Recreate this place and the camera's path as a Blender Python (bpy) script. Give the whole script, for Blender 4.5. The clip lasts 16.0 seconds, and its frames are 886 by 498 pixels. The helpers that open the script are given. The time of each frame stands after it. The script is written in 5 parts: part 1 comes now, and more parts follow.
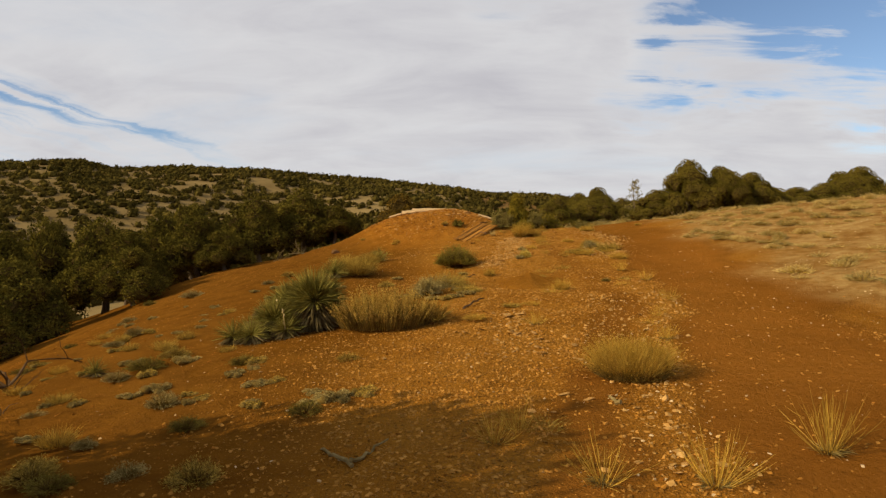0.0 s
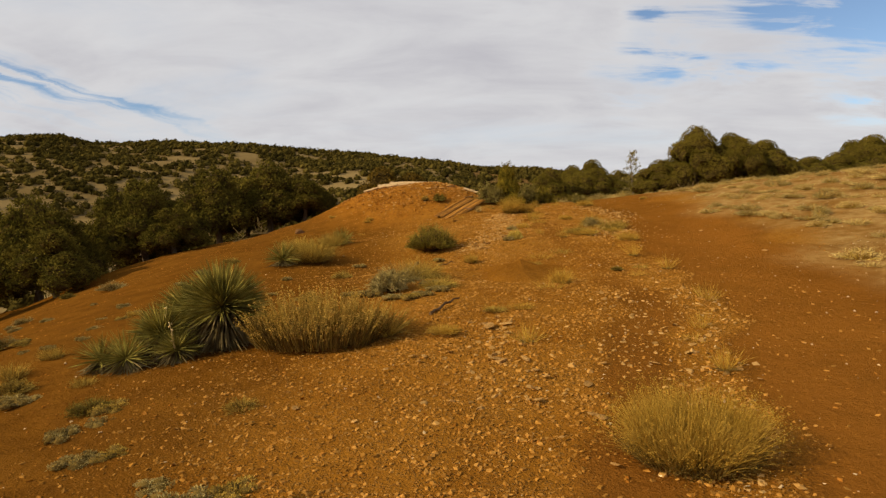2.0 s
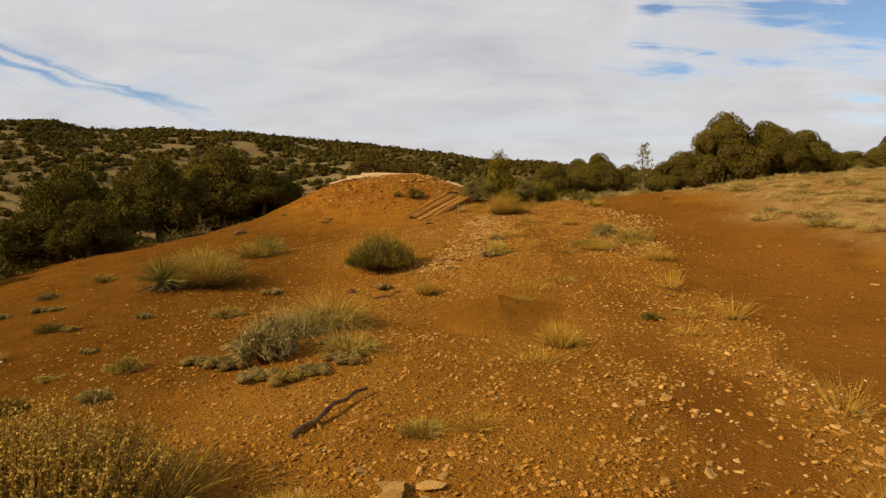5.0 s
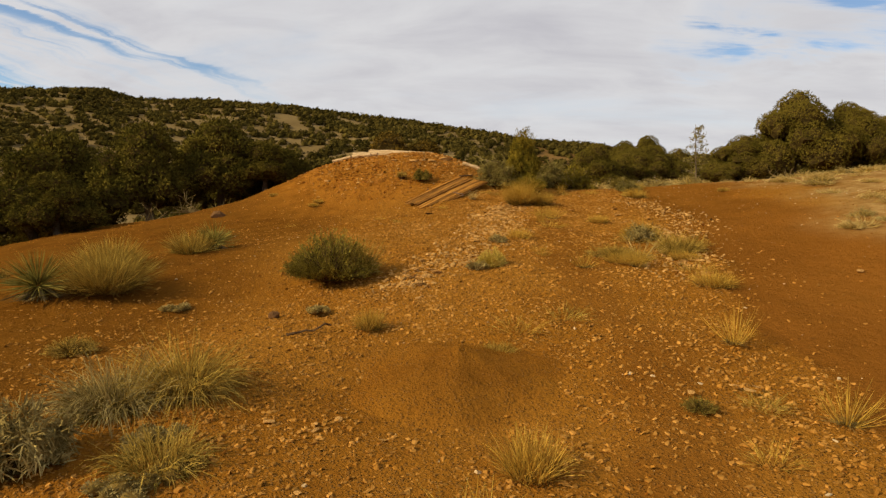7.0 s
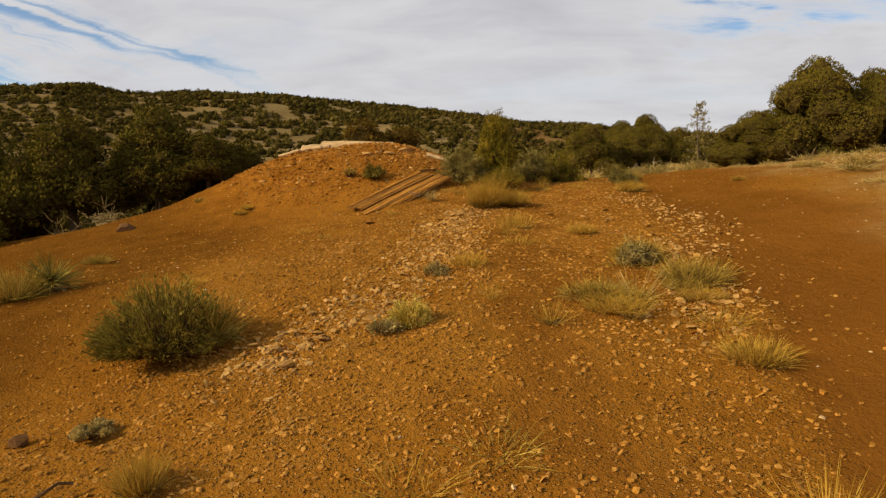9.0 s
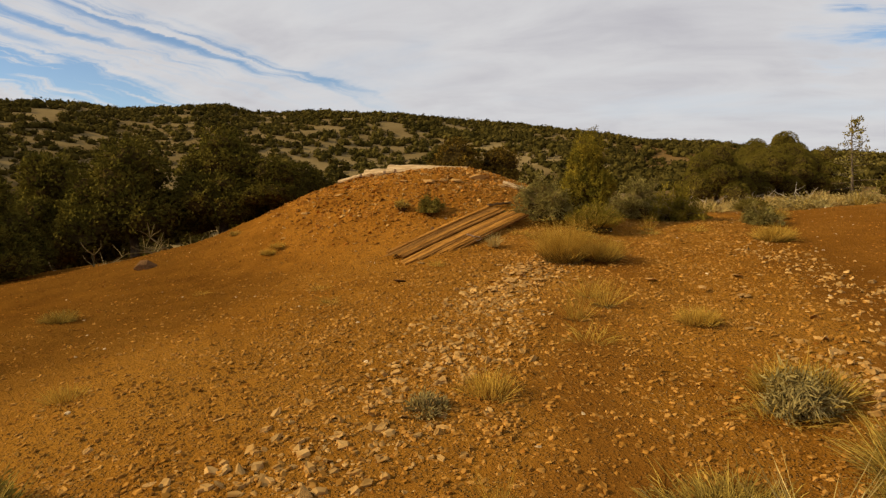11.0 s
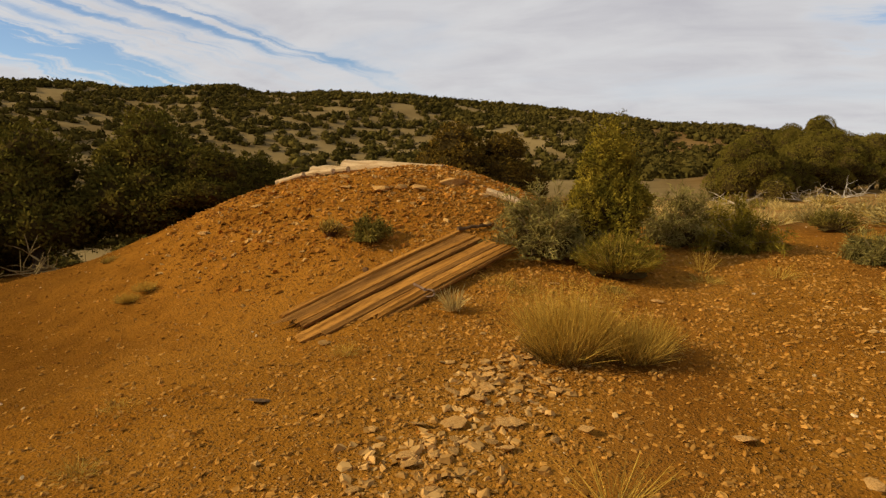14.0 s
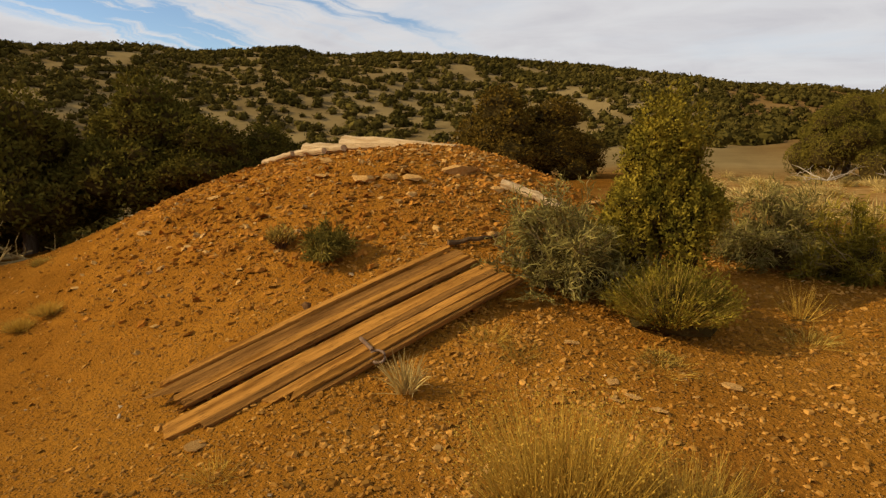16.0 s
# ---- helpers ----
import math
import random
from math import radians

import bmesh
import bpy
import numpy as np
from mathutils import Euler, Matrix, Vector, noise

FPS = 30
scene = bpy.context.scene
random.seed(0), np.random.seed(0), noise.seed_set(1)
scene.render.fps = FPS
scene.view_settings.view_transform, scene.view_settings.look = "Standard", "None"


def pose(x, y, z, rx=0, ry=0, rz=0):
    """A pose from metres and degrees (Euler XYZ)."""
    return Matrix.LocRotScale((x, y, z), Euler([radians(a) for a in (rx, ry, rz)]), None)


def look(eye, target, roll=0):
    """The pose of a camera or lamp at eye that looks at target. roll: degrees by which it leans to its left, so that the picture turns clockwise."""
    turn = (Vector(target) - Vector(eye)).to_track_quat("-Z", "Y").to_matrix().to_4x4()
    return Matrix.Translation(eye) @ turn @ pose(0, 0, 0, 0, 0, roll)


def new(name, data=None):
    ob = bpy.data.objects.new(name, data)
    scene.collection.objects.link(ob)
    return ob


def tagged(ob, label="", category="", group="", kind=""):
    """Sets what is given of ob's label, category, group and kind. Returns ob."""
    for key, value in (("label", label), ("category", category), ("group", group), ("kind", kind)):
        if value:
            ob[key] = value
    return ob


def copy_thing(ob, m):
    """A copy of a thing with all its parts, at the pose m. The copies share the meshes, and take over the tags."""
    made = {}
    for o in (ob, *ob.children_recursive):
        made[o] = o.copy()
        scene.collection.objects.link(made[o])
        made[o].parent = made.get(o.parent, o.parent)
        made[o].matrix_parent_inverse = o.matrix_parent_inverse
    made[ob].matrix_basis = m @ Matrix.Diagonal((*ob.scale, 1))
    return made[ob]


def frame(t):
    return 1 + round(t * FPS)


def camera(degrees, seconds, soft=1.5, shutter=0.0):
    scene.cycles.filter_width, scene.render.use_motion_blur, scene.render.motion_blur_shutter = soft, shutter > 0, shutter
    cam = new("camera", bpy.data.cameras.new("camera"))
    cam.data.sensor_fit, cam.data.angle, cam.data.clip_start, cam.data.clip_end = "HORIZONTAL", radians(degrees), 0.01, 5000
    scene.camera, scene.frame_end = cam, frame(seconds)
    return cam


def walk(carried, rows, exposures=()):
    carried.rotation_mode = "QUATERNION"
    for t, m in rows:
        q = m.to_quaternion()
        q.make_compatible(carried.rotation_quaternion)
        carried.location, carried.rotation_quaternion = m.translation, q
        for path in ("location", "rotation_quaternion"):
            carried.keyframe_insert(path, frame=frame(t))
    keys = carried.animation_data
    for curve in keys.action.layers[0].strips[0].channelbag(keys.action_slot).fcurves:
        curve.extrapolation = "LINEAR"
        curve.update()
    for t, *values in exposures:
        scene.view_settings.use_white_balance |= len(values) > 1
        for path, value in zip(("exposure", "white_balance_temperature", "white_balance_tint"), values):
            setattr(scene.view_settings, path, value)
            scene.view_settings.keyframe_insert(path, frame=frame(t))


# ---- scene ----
EXPOSURES = [(0.0, -0.05), (3.5, -0.08), (7.0, -0.03), (10.5, -0.10), (14.5, -0.10), (16.0, -0.02)]
cam = camera(70.79, 16.0, soft=1.35)
# seconds and pose: place in metres, then the turns in degrees
PATH = [
    (0.0, pose(0.000, 0.000, 1.550, 88.18, 1.50, -0.00)),
    (0.5, pose(0.125, 0.679, 1.566, 86.68, 0.52, 0.42)),
    (1.0, pose(0.279, 1.368, 1.579, 87.17, 1.80, -0.92)),
    (1.5, pose(0.309, 2.043, 1.576, 87.10, 0.21, -1.83)),
    (2.0, pose(0.405, 2.769, 1.564, 85.86, 1.87, -0.75)),
    (2.5, pose(0.385, 3.421, 1.563, 85.57, 0.21, -3.18)),
    (3.0, pose(0.490, 4.102, 1.569, 84.58, 3.08, -4.41)),
    (3.5, pose(0.600, 4.792, 1.575, 83.86, 1.32, -3.73)),
    (4.0, pose(0.774, 5.441, 1.604, 85.35, 1.41, -3.96)),
    (4.2, pose(0.858, 5.696, 1.621, 85.76, 1.64, -3.02)),
    (6.3, pose(1.811, 8.218, 1.710, 83.69, 0.14, 2.69)),
    (6.5, pose(1.885, 8.494, 1.730, 83.60, 0.31, 3.58)),
    (7.0, pose(2.015, 9.164, 1.777, 83.26, -0.80, 3.74)),
    (7.5, pose(2.203, 9.818, 1.805, 83.37, 0.94, 3.41)),
    (8.0, pose(2.352, 10.442, 1.848, 82.26, 1.53, 3.21)),
    (8.2, pose(2.403, 10.705, 1.882, 81.94, 1.32, 2.71)),
    (10.3, pose(3.053, 13.414, 2.084, 81.78, -1.46, 7.43)),
    (10.5, pose(3.072, 13.689, 2.122, 81.68, -1.96, 8.23)),
    (11.0, pose(3.128, 14.399, 2.176, 83.60, 0.39, 14.03)),
    (11.5, pose(3.084, 15.029, 2.222, 83.76, -0.86, 16.44)),
    (12.0, pose(3.116, 15.572, 2.294, 84.63, 1.43, 15.09)),
    (12.5, pose(3.113, 16.115, 2.345, 84.58, 1.04, 16.19)),
    (13.0, pose(3.048, 16.694, 2.378, 83.03, -0.30, 15.99)),
    (13.5, pose(3.059, 17.277, 2.411, 82.94, 1.88, 16.31)),
    (14.0, pose(3.007, 17.795, 2.469, 81.99, 0.03, 15.37)),
    (14.5, pose(2.991, 18.281, 2.531, 81.73, -0.33, 14.60)),
    (15.0, pose(2.991, 18.833, 2.548, 79.03, 0.16, 19.14)),
    (15.5, pose(2.983, 19.323, 2.626, 76.73, -1.56, 20.02)),
    (16.0, pose(3.058, 19.766, 2.656, 78.62, -0.10, 20.98)),
]
walk(cam, PATH, exposures=EXPOSURES)

# ---- light ----
SUN_FROM = Vector((-0.80, -0.36, 0.48)).normalized()
sun_data = bpy.data.lights.new("sun", "SUN")
sun_data.energy, sun_data.angle, sun_data.color = 4.75, radians(0.6), (1.0, 0.835, 0.54)
sun = new("sun", sun_data)
sun.matrix_world = look(SUN_FROM * 50, (0, 0, 0))


def node(tree, kind, **values):
    n = tree.nodes.new(kind)
    for k, v in values.items():
        n.inputs[k.replace("_", " ")].default_value = v
    return n


def maths(tree, op, a, b=None, c=None):
    n = tree.nodes.new("ShaderNodeMath")
    n.operation = op
    for i, v in enumerate((a, b, c)):
        if v is None:
            continue
        if isinstance(v, (int, float)):
            n.inputs[i].default_value = v
        else:
            tree.links.new(v, n.inputs[i])
    return n.outputs[0]


def ranged(tree, v, a, b, lo=0.0, hi=1.0):
    n = tree.nodes.new("ShaderNodeMapRange")
    n.interpolation_type = "SMOOTHSTEP"
    tree.links.new(v, n.inputs[0])
    for i, x in zip((1, 2, 3, 4), (a, b, lo, hi)):
        n.inputs[i].default_value = x
    return n.outputs[0]


def mixed(tree, fac, a, b, blend="MIX"):
    n = tree.nodes.new("ShaderNodeMix")
    n.data_type, n.blend_type = "RGBA", blend
    for i, v in ((0, fac), (6, a), (7, b)):
        if isinstance(v, (int, float)):
            n.inputs[i].default_value = v
        elif isinstance(v, tuple):
            n.inputs[i].default_value = (*v, 1)
        else:
            tree.links.new(v, n.inputs[i])
    return n.outputs[2]


def build_sky():
    world = bpy.data.worlds.new("sky")
    scene.world = world
    world.use_nodes = True
    tr = world.node_tree
    tr.nodes.clear()
    sky = tr.nodes.new("ShaderNodeTexSky")
    sky.sky_type, sky.sun_disc = "NISHITA", False
    sky.sun_elevation = math.asin(SUN_FROM.z)
    sky.sun_rotation = math.atan2(SUN_FROM.x, SUN_FROM.y)
    sky.altitude, sky.dust_density, sky.ozone_density = 1900, 0.4, 1.6
    co = tr.nodes.new("ShaderNodeTexCoord")
    sep = tr.nodes.new("ShaderNodeSeparateXYZ")
    tr.links.new(co.outputs["Generated"], sep.inputs[0])
    zz = maths(tr, "ADD", maths(tr, "MAXIMUM", sep.outputs[2], 0.0), 0.22)
    flat = tr.nodes.new("ShaderNodeCombineXYZ")
    tr.links.new(maths(tr, "DIVIDE", sep.outputs[0], zz), flat.inputs[0])
    tr.links.new(maths(tr, "DIVIDE", sep.outputs[1], zz), flat.inputs[1])

    def layer(turn, sx, sy, shift, scale, detail, warp):
        mp = tr.nodes.new("ShaderNodeMapping")
        mp.inputs["Rotation"].default_value = (0, 0, radians(turn))
        mp.inputs["Scale"].default_value = (sx, sy, 1)
        mp.inputs["Location"].default_value = shift
        tr.links.new(flat.outputs[0], mp.inputs[0])
        n = node(tr, "ShaderNodeTexNoise", Scale=scale, Detail=detail, Roughness=0.6, Distortion=warp)
        tr.links.new(mp.outputs[0], n.inputs["Vector"])
        return n.outputs[0]

    broad = layer(-32, 0.8, 1.3, (3.1, 1.7, 0), 0.6, 7, 0.7)
    wisps = layer(-38, 0.6, 1.9, (7.3, 2.2, 0), 1.0, 10, 0.9)
    cover = maths(tr, "ADD", maths(tr, "MULTIPLY_ADD", broad, 0.64, 0.05), maths(tr, "MULTIPLY", wisps, 0.44))
    streak = layer(-52, 0.5, 2.6, (1.3, 4.4, 0), 1.3, 8, 0.5)
    mottle = layer(-40, 0.9, 1.5, (5.2, 0.4, 0), 2.2, 8, 0.5)
    # openings in the cloud sheet: round ones high in the east
    for az, el, wide, deep in ((25.5, 16.5, 9.5, 0.85), (34, 19, 10, 0.7), (20.5, 13.5, 5, 0.26), (35.5, 9.5, 6.5, 0.34), (17.5, 11, 5, 0.2), (7, 19, 6, 0.2), (120, 50, 36, 0.3)):
        d = tr.nodes.new("ShaderNodeVectorMath")
        d.operation = "DOT_PRODUCT"
        tr.links.new(co.outputs["Generated"], d.inputs[0])
        ca = math.cos(radians(el))
        d.inputs[1].default_value = (math.sin(radians(az)) * ca, math.cos(radians(az)) * ca, math.sin(radians(el)))
        gap = maths(tr, "MULTIPLY", ranged(tr, d.outputs["Value"], math.cos(radians(wide)), 1.0, 0.0, deep), maths(tr, "MULTIPLY", ranged(tr, streak, 0.36, 0.62, 1.35, 0.2), ranged(tr, mottle, 0.38, 0.62, 1.3, 0.35)))
        cover = maths(tr, "SUBTRACT", cover, gap)
    # long streaks low in the north-west, falling to the north
    az = maths(tr, "MULTIPLY", maths(tr, "ARCTAN2", sep.outputs[0], sep.outputs[1]), 57.296)
    el = maths(tr, "MULTIPLY", maths(tr, "ARCSINE", sep.outputs[2]), 57.296)
    slant = maths(tr, "MULTIPLY_ADD", maths(tr, "ADD", az, 34.0), 0.29, el)
    slant = maths(tr, "ADD", slant, maths(tr, "MULTIPLY_ADD", wisps, 3.2, -1.6))
    strip = tr.nodes.new("ShaderNodeCombineXYZ")
    tr.links.new(maths(tr, "MULTIPLY", az, 0.05), strip.inputs[0])
    tr.links.new(maths(tr, "MULTIPLY", slant, 0.62), strip.inputs[1])
    fibre = node(tr, "ShaderNodeTexNoise", Scale=1.3, Detail=7.0, Roughness=0.58, Distortion=0.3)
    tr.links.new(strip.outputs[0], fibre.inputs["Vector"])
    for mid, half, east, west, deep in ((10.9, 2.3, -12, -32, 0.36), (8.4, 1.6, -22, -38, 0.34), (4.6, 4.0, -29, -44, 0.66), (14.5, 1.4, -30, -42, 0.26)):
        off = maths(tr, "ABSOLUTE", maths(tr, "SUBTRACT", slant, mid))
        gap = maths(tr, "MULTIPLY", ranged(tr, off, half, 0.0, 0.0, deep), ranged(tr, az, east, west))
        cover = maths(tr, "SUBTRACT", cover, maths(tr, "MULTIPLY", gap, ranged(tr, fibre.outputs[0], 0.34, 0.64, 1.45, 0.1)))
    cover = maths(tr, "SUBTRACT", cover, ranged(tr, sep.outputs[2], 0.5, 0.95, 0.0, 0.2))
    thick = ranged(tr, cover, 0.12, 0.60)
    low = ranged(tr, sep.outputs[2], 0.0, 0.07, 0.75, 0.0)
    thick = maths(tr, "MAXIMUM", thick, low)
    grey = maths(tr, "ADD", maths(tr, "MULTIPLY", cover, 0.6), maths(tr, "MULTIPLY", mottle, 0.42))
    shade = mixed(tr, ranged(tr, grey, 0.42, 0.80), (0.725, 0.72, 0.73), (0.53, 0.52, 0.56))
    b1 = tr.nodes.new("ShaderNodeBackground")
    b1.inputs["Strength"].default_value = 0.12
    tr.links.new(sky.outputs[0], b1.inputs[0])
    b2 = tr.nodes.new("ShaderNodeBackground")
    b2.inputs["Strength"].default_value = 1.0
    tr.links.new(shade, b2.inputs[0])
    mx = tr.nodes.new("ShaderNodeMixShader")
    tr.links.new(thick, mx.inputs[0])
    tr.links.new(b1.outputs[0], mx.inputs[1])
    tr.links.new(b2.outputs[0], mx.inputs[2])
    out = tr.nodes.new("ShaderNodeOutputWorld")
    tr.links.new(mx.outputs[0], out.inputs[0])


build_sky()


# ---- materials ----
def material(name, a, b, scale=6.0, rough=0.85, bump=0.0, island=0.35, thing=0.0, stretch=None, c=None, metal=0.0, glow_through=0.0, gloss=0.0):
    """Two colours mixed by noise, each loose piece and each thing lighter or darker; c: a third colour in fine specks."""
    m = bpy.data.materials.new(name)
    m.use_nodes = True
    tr = m.node_tree
    bsdf = tr.nodes["Principled BSDF"]
    co = tr.nodes.new("ShaderNodeTexCoord")
    vec = co.outputs["Object"]
    if stretch:
        mp = tr.nodes.new("ShaderNodeMapping")
        mp.inputs["Scale"].default_value = stretch
        tr.links.new(vec, mp.inputs[0])
        vec = mp.outputs[0]
    n1 = node(tr, "ShaderNodeTexNoise", Scale=scale, Detail=6.0, Roughness=0.65)
    tr.links.new(vec, n1.inputs["Vector"])
    col = mixed(tr, ranged(tr, n1.outputs[0], 0.32, 0.68), a, b)
    if c:
        n2 = node(tr, "ShaderNodeTexNoise", Scale=scale * 7, Detail=4.0, Roughness=0.7)
        tr.links.new(vec, n2.inputs["Vector"])
        col = mixed(tr, ranged(tr, n2.outputs[0], 0.52, 0.7), col, c)
    geo = tr.nodes.new("ShaderNodeNewGeometry")
    info = tr.nodes.new("ShaderNodeObjectInfo")
    v = maths(tr, "MULTIPLY_ADD", geo.outputs["Random Per Island"], 2 * island, 1 - island)
    v = maths(tr, "MULTIPLY", v, maths(tr, "MULTIPLY_ADD", info.outputs["Random"], 2 * thing, 1 - thing))
    hsv = tr.nodes.new("ShaderNodeHueSaturation")
    tr.links.new(col, hsv.inputs["Color"])
    tr.links.new(v, hsv.inputs["Value"])
    tr.links.new(hsv.outputs[0], bsdf.inputs["Base Color"])
    bsdf.inputs["Roughness"].default_value = rough
    bsdf.inputs["Metallic"].default_value = metal
    bsdf.inputs["Specular IOR Level"].default_value = gloss
    if bump:
        n3 = node(tr, "ShaderNodeTexNoise", Scale=scale * 3, Detail=6.0, Roughness=0.7)
        tr.links.new(vec, n3.inputs["Vector"])
        bp = node(tr, "ShaderNodeBump", Strength=bump, Distance=0.02)
        tr.links.new(n3.outputs[0], bp.inputs["Height"])
        tr.links.new(bp.outputs[0], bsdf.inputs["Normal"])
    if glow_through:
        tl = tr.nodes.new("ShaderNodeBsdfTranslucent")
        tr.links.new(hsv.outputs[0], tl.inputs[0])
        mx = tr.nodes.new("ShaderNodeMixShader")
        mx.inputs[0].default_value = glow_through
        tr.links.new(bsdf.outputs[0], mx.inputs[1])
        tr.links.new(tl.outputs[0], mx.inputs[2])
        tr.links.new(mx.outputs[0], tr.nodes["Material Output"].inputs[0])
    return m


def earth():
    m = bpy.data.materials.new("red_earth")
    m.use_nodes = True
    tr = m.node_tree
    bsdf = tr.nodes["Principled BSDF"]
    geo = tr.nodes.new("ShaderNodeNewGeometry")

    def noise_at(scale, detail, rough=0.6):
        n = node(tr, "ShaderNodeTexNoise", Scale=scale, Detail=detail, Roughness=rough)
        tr.links.new(geo.outputs["Position"], n.inputs["Vector"])
        return n.outputs[0]

    def mask(name):
        n = tr.nodes.new("ShaderNodeAttribute")
        n.attribute_name = name
        return n.outputs["Fac"]

    big, mid, fine = noise_at(0.35, 5), noise_at(2.2, 6), noise_at(38, 5, 0.7)
    col = mixed(tr, ranged(tr, mid, 0.3, 0.7), (0.235, 0.088, 0.009), (0.305, 0.122, 0.013))
    col = mixed(tr, ranged(tr, big, 0.35, 0.7), col, (0.35, 0.15, 0.019))
    col = mixed(tr, maths(tr, "MULTIPLY", ranged(tr, fine, 0.45, 0.75), 0.6), col, (0.12, 0.042, 0.007))
    col = mixed(tr, ranged(tr, mask("gravel"), 0.75, 0.2, 0.0, 0.74), col, mixed(tr, ranged(tr, mid, 0.3, 0.7), (0.088, 0.033, 0.0045), (0.145, 0.056, 0.007)))
    # trodden track: browner and plainer
    road = maths(tr, "MULTIPLY", mask("track"), ranged(tr, mid, 0.15, 0.6, 0.65, 1.0))
    col = mixed(tr, maths(tr, "MULTIPLY", road, 0.92), col, mixed(tr, ranged(tr, big, 0.35, 0.65), (0.205, 0.075, 0.0105), (0.265, 0.099, 0.0135)))
    # spoil mound and its apron: brighter and redder than the trodden ground
    col = mixed(tr, maths(tr, "MULTIPLY", mask("spoil"), ranged(tr, noise_at(3.1, 5), 0.25, 0.6, 0.5, 1.0)), col, mixed(tr, ranged(tr, mid, 0.3, 0.7), (0.29, 0.108, 0.011), (0.38, 0.15, 0.017)))
    dry = maths(tr, "MULTIPLY", mask("dry"), ranged(tr, noise_at(1.1, 6), 0.3, 0.62, 0.25, 1.0))
    col = mixed(tr, dry, col, mixed(tr, ranged(tr, noise_at(5, 5), 0.3, 0.7), (0.30, 0.155, 0.04), (0.43, 0.265, 0.09)))
    far = mask("far")
    col = mixed(tr, far, col, mixed(tr, ranged(tr, noise_at(0.05, 7), 0.35, 0.65), (0.15, 0.098, 0.036), (0.255, 0.175, 0.07)))
    vor = node(tr, "ShaderNodeTexVoronoi", Scale=42.0)
    tr.links.new(geo.outputs["Position"], vor.inputs["Vector"])
    chip = maths(tr, "MULTIPLY", ranged(tr, vor.outputs["Distance"], 0.42, 0.2), mask("gravel"))
    chip = maths(tr, "MULTIPLY", chip, ranged(tr, noise_at(9, 4), 0.34, 0.55))
    col = mixed(tr, maths(tr, "MULTIPLY", chip, 0.7), col, (0.44, 0.215, 0.058))
    tr.links.new(col, bsdf.inputs["Base Color"])
    bsdf.inputs["Roughness"].default_value = 0.95
    bsdf.inputs["Specular IOR Level"].default_value = 0.0
    h = maths(tr, "ADD", maths(tr, "MULTIPLY", fine, 0.5), maths(tr, "MULTIPLY", chip, 0.8))
    h = maths(tr, "ADD", h, maths(tr, "MULTIPLY", noise_at(9, 5), 0.9))
    bp = node(tr, "ShaderNodeBump", Strength=1.0, Distance=0.04)
    tr.links.new(h, bp.inputs["Height"])
    tr.links.new(bp.outputs[0], bsdf.inputs["Normal"])
    return m


EARTH = earth()
STONE = material("buff_stone", (0.40, 0.195, 0.05), (0.54, 0.31, 0.10), 9, 0.85, 0.5, 0.1, 0.25, c=(0.32, 0.13, 0.03))
DARK_STONE = material("dark_stone", (0.12, 0.06, 0.022), (0.20, 0.10, 0.04), 9, 0.85, 0.5, 0.1, 0.1)
PEBBLE = material("pebbles", (0.30, 0.128, 0.018), (0.43, 0.21, 0.045), 3, 0.9, 0.0, 0.36)
STONE_CHIP = material("buff_chips", (0.36, 0.18, 0.042), (0.50, 0.29, 0.095), 5, 0.85, 0.0, 0.3)
CLOD = material("red_clods", (0.22, 0.078, 0.009), (0.36, 0.15, 0.025), 3, 0.95, 0.0, 0.35)
SPOIL = material("spoil_rubble", (0.25, 0.088, 0.011), (0.40, 0.17, 0.028), 3, 0.95, 0.0, 0.35)
WHITE_PEBBLE = material("pale_pebbles", (0.52, 0.34, 0.15), (0.64, 0.47, 0.26), 3, 0.85, 0.0, 0.25)
BARK = material("juniper_bark", (0.11, 0.075, 0.045), (0.2, 0.15, 0.1), 5, 0.95, 0.8, 0.1, stretch=(6, 6, 1))
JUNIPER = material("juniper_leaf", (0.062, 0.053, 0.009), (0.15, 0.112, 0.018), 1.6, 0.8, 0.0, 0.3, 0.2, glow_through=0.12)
# paler olive copy of the leaf, with the right-hand trees' sunlight in it
JUNIPER_LIT = material("lit_olive_juniper_leaf", (0.098, 0.078, 0.012), (0.185, 0.136, 0.021), 0.9, 0.8, 0.0, 0.14, 0.1, glow_through=0.12)
RUST_JUNIPER = material("rusty_juniper_leaf", (0.085, 0.054, 0.009), (0.165, 0.096, 0.015), 1.3, 0.8, 0.0, 0.45, 0.1, glow_through=0.12)
# near-black brown that paints the shade inside crowns and bushes
INNER_SHADE = material("inner_shade", (0.04, 0.026, 0.008), (0.08, 0.053, 0.015), 14, 0.95, 0.8, 0.1)
YOUNG_JUNIPER = material("young_juniper_leaf", (0.10, 0.082, 0.011), (0.34, 0.24, 0.026), 5, 0.8, 0.0, 0.26, glow_through=0.2)
FAR_JUNIPER = material("far_juniper_leaf", (0.048, 0.037, 0.008), (0.104, 0.075, 0.016), 0.12, 0.9, 0.0, 0.4)
GOLD = material("golden_grass", (0.40, 0.23, 0.030), (0.58, 0.36, 0.062), 5, 0.7, 0.0, 0.3, 0.12, glow_through=0.25)
STRAW = material("straw_grass", (0.42, 0.285, 0.08), (0.58, 0.42, 0.15), 5, 0.75, 0.0, 0.35, 0.12, glow_through=0.2)
THATCH = material("grey_thatch", (0.15, 0.10, 0.028), (0.30, 0.21, 0.065), 6, 0.9, 0.0, 0.4, 0.15)
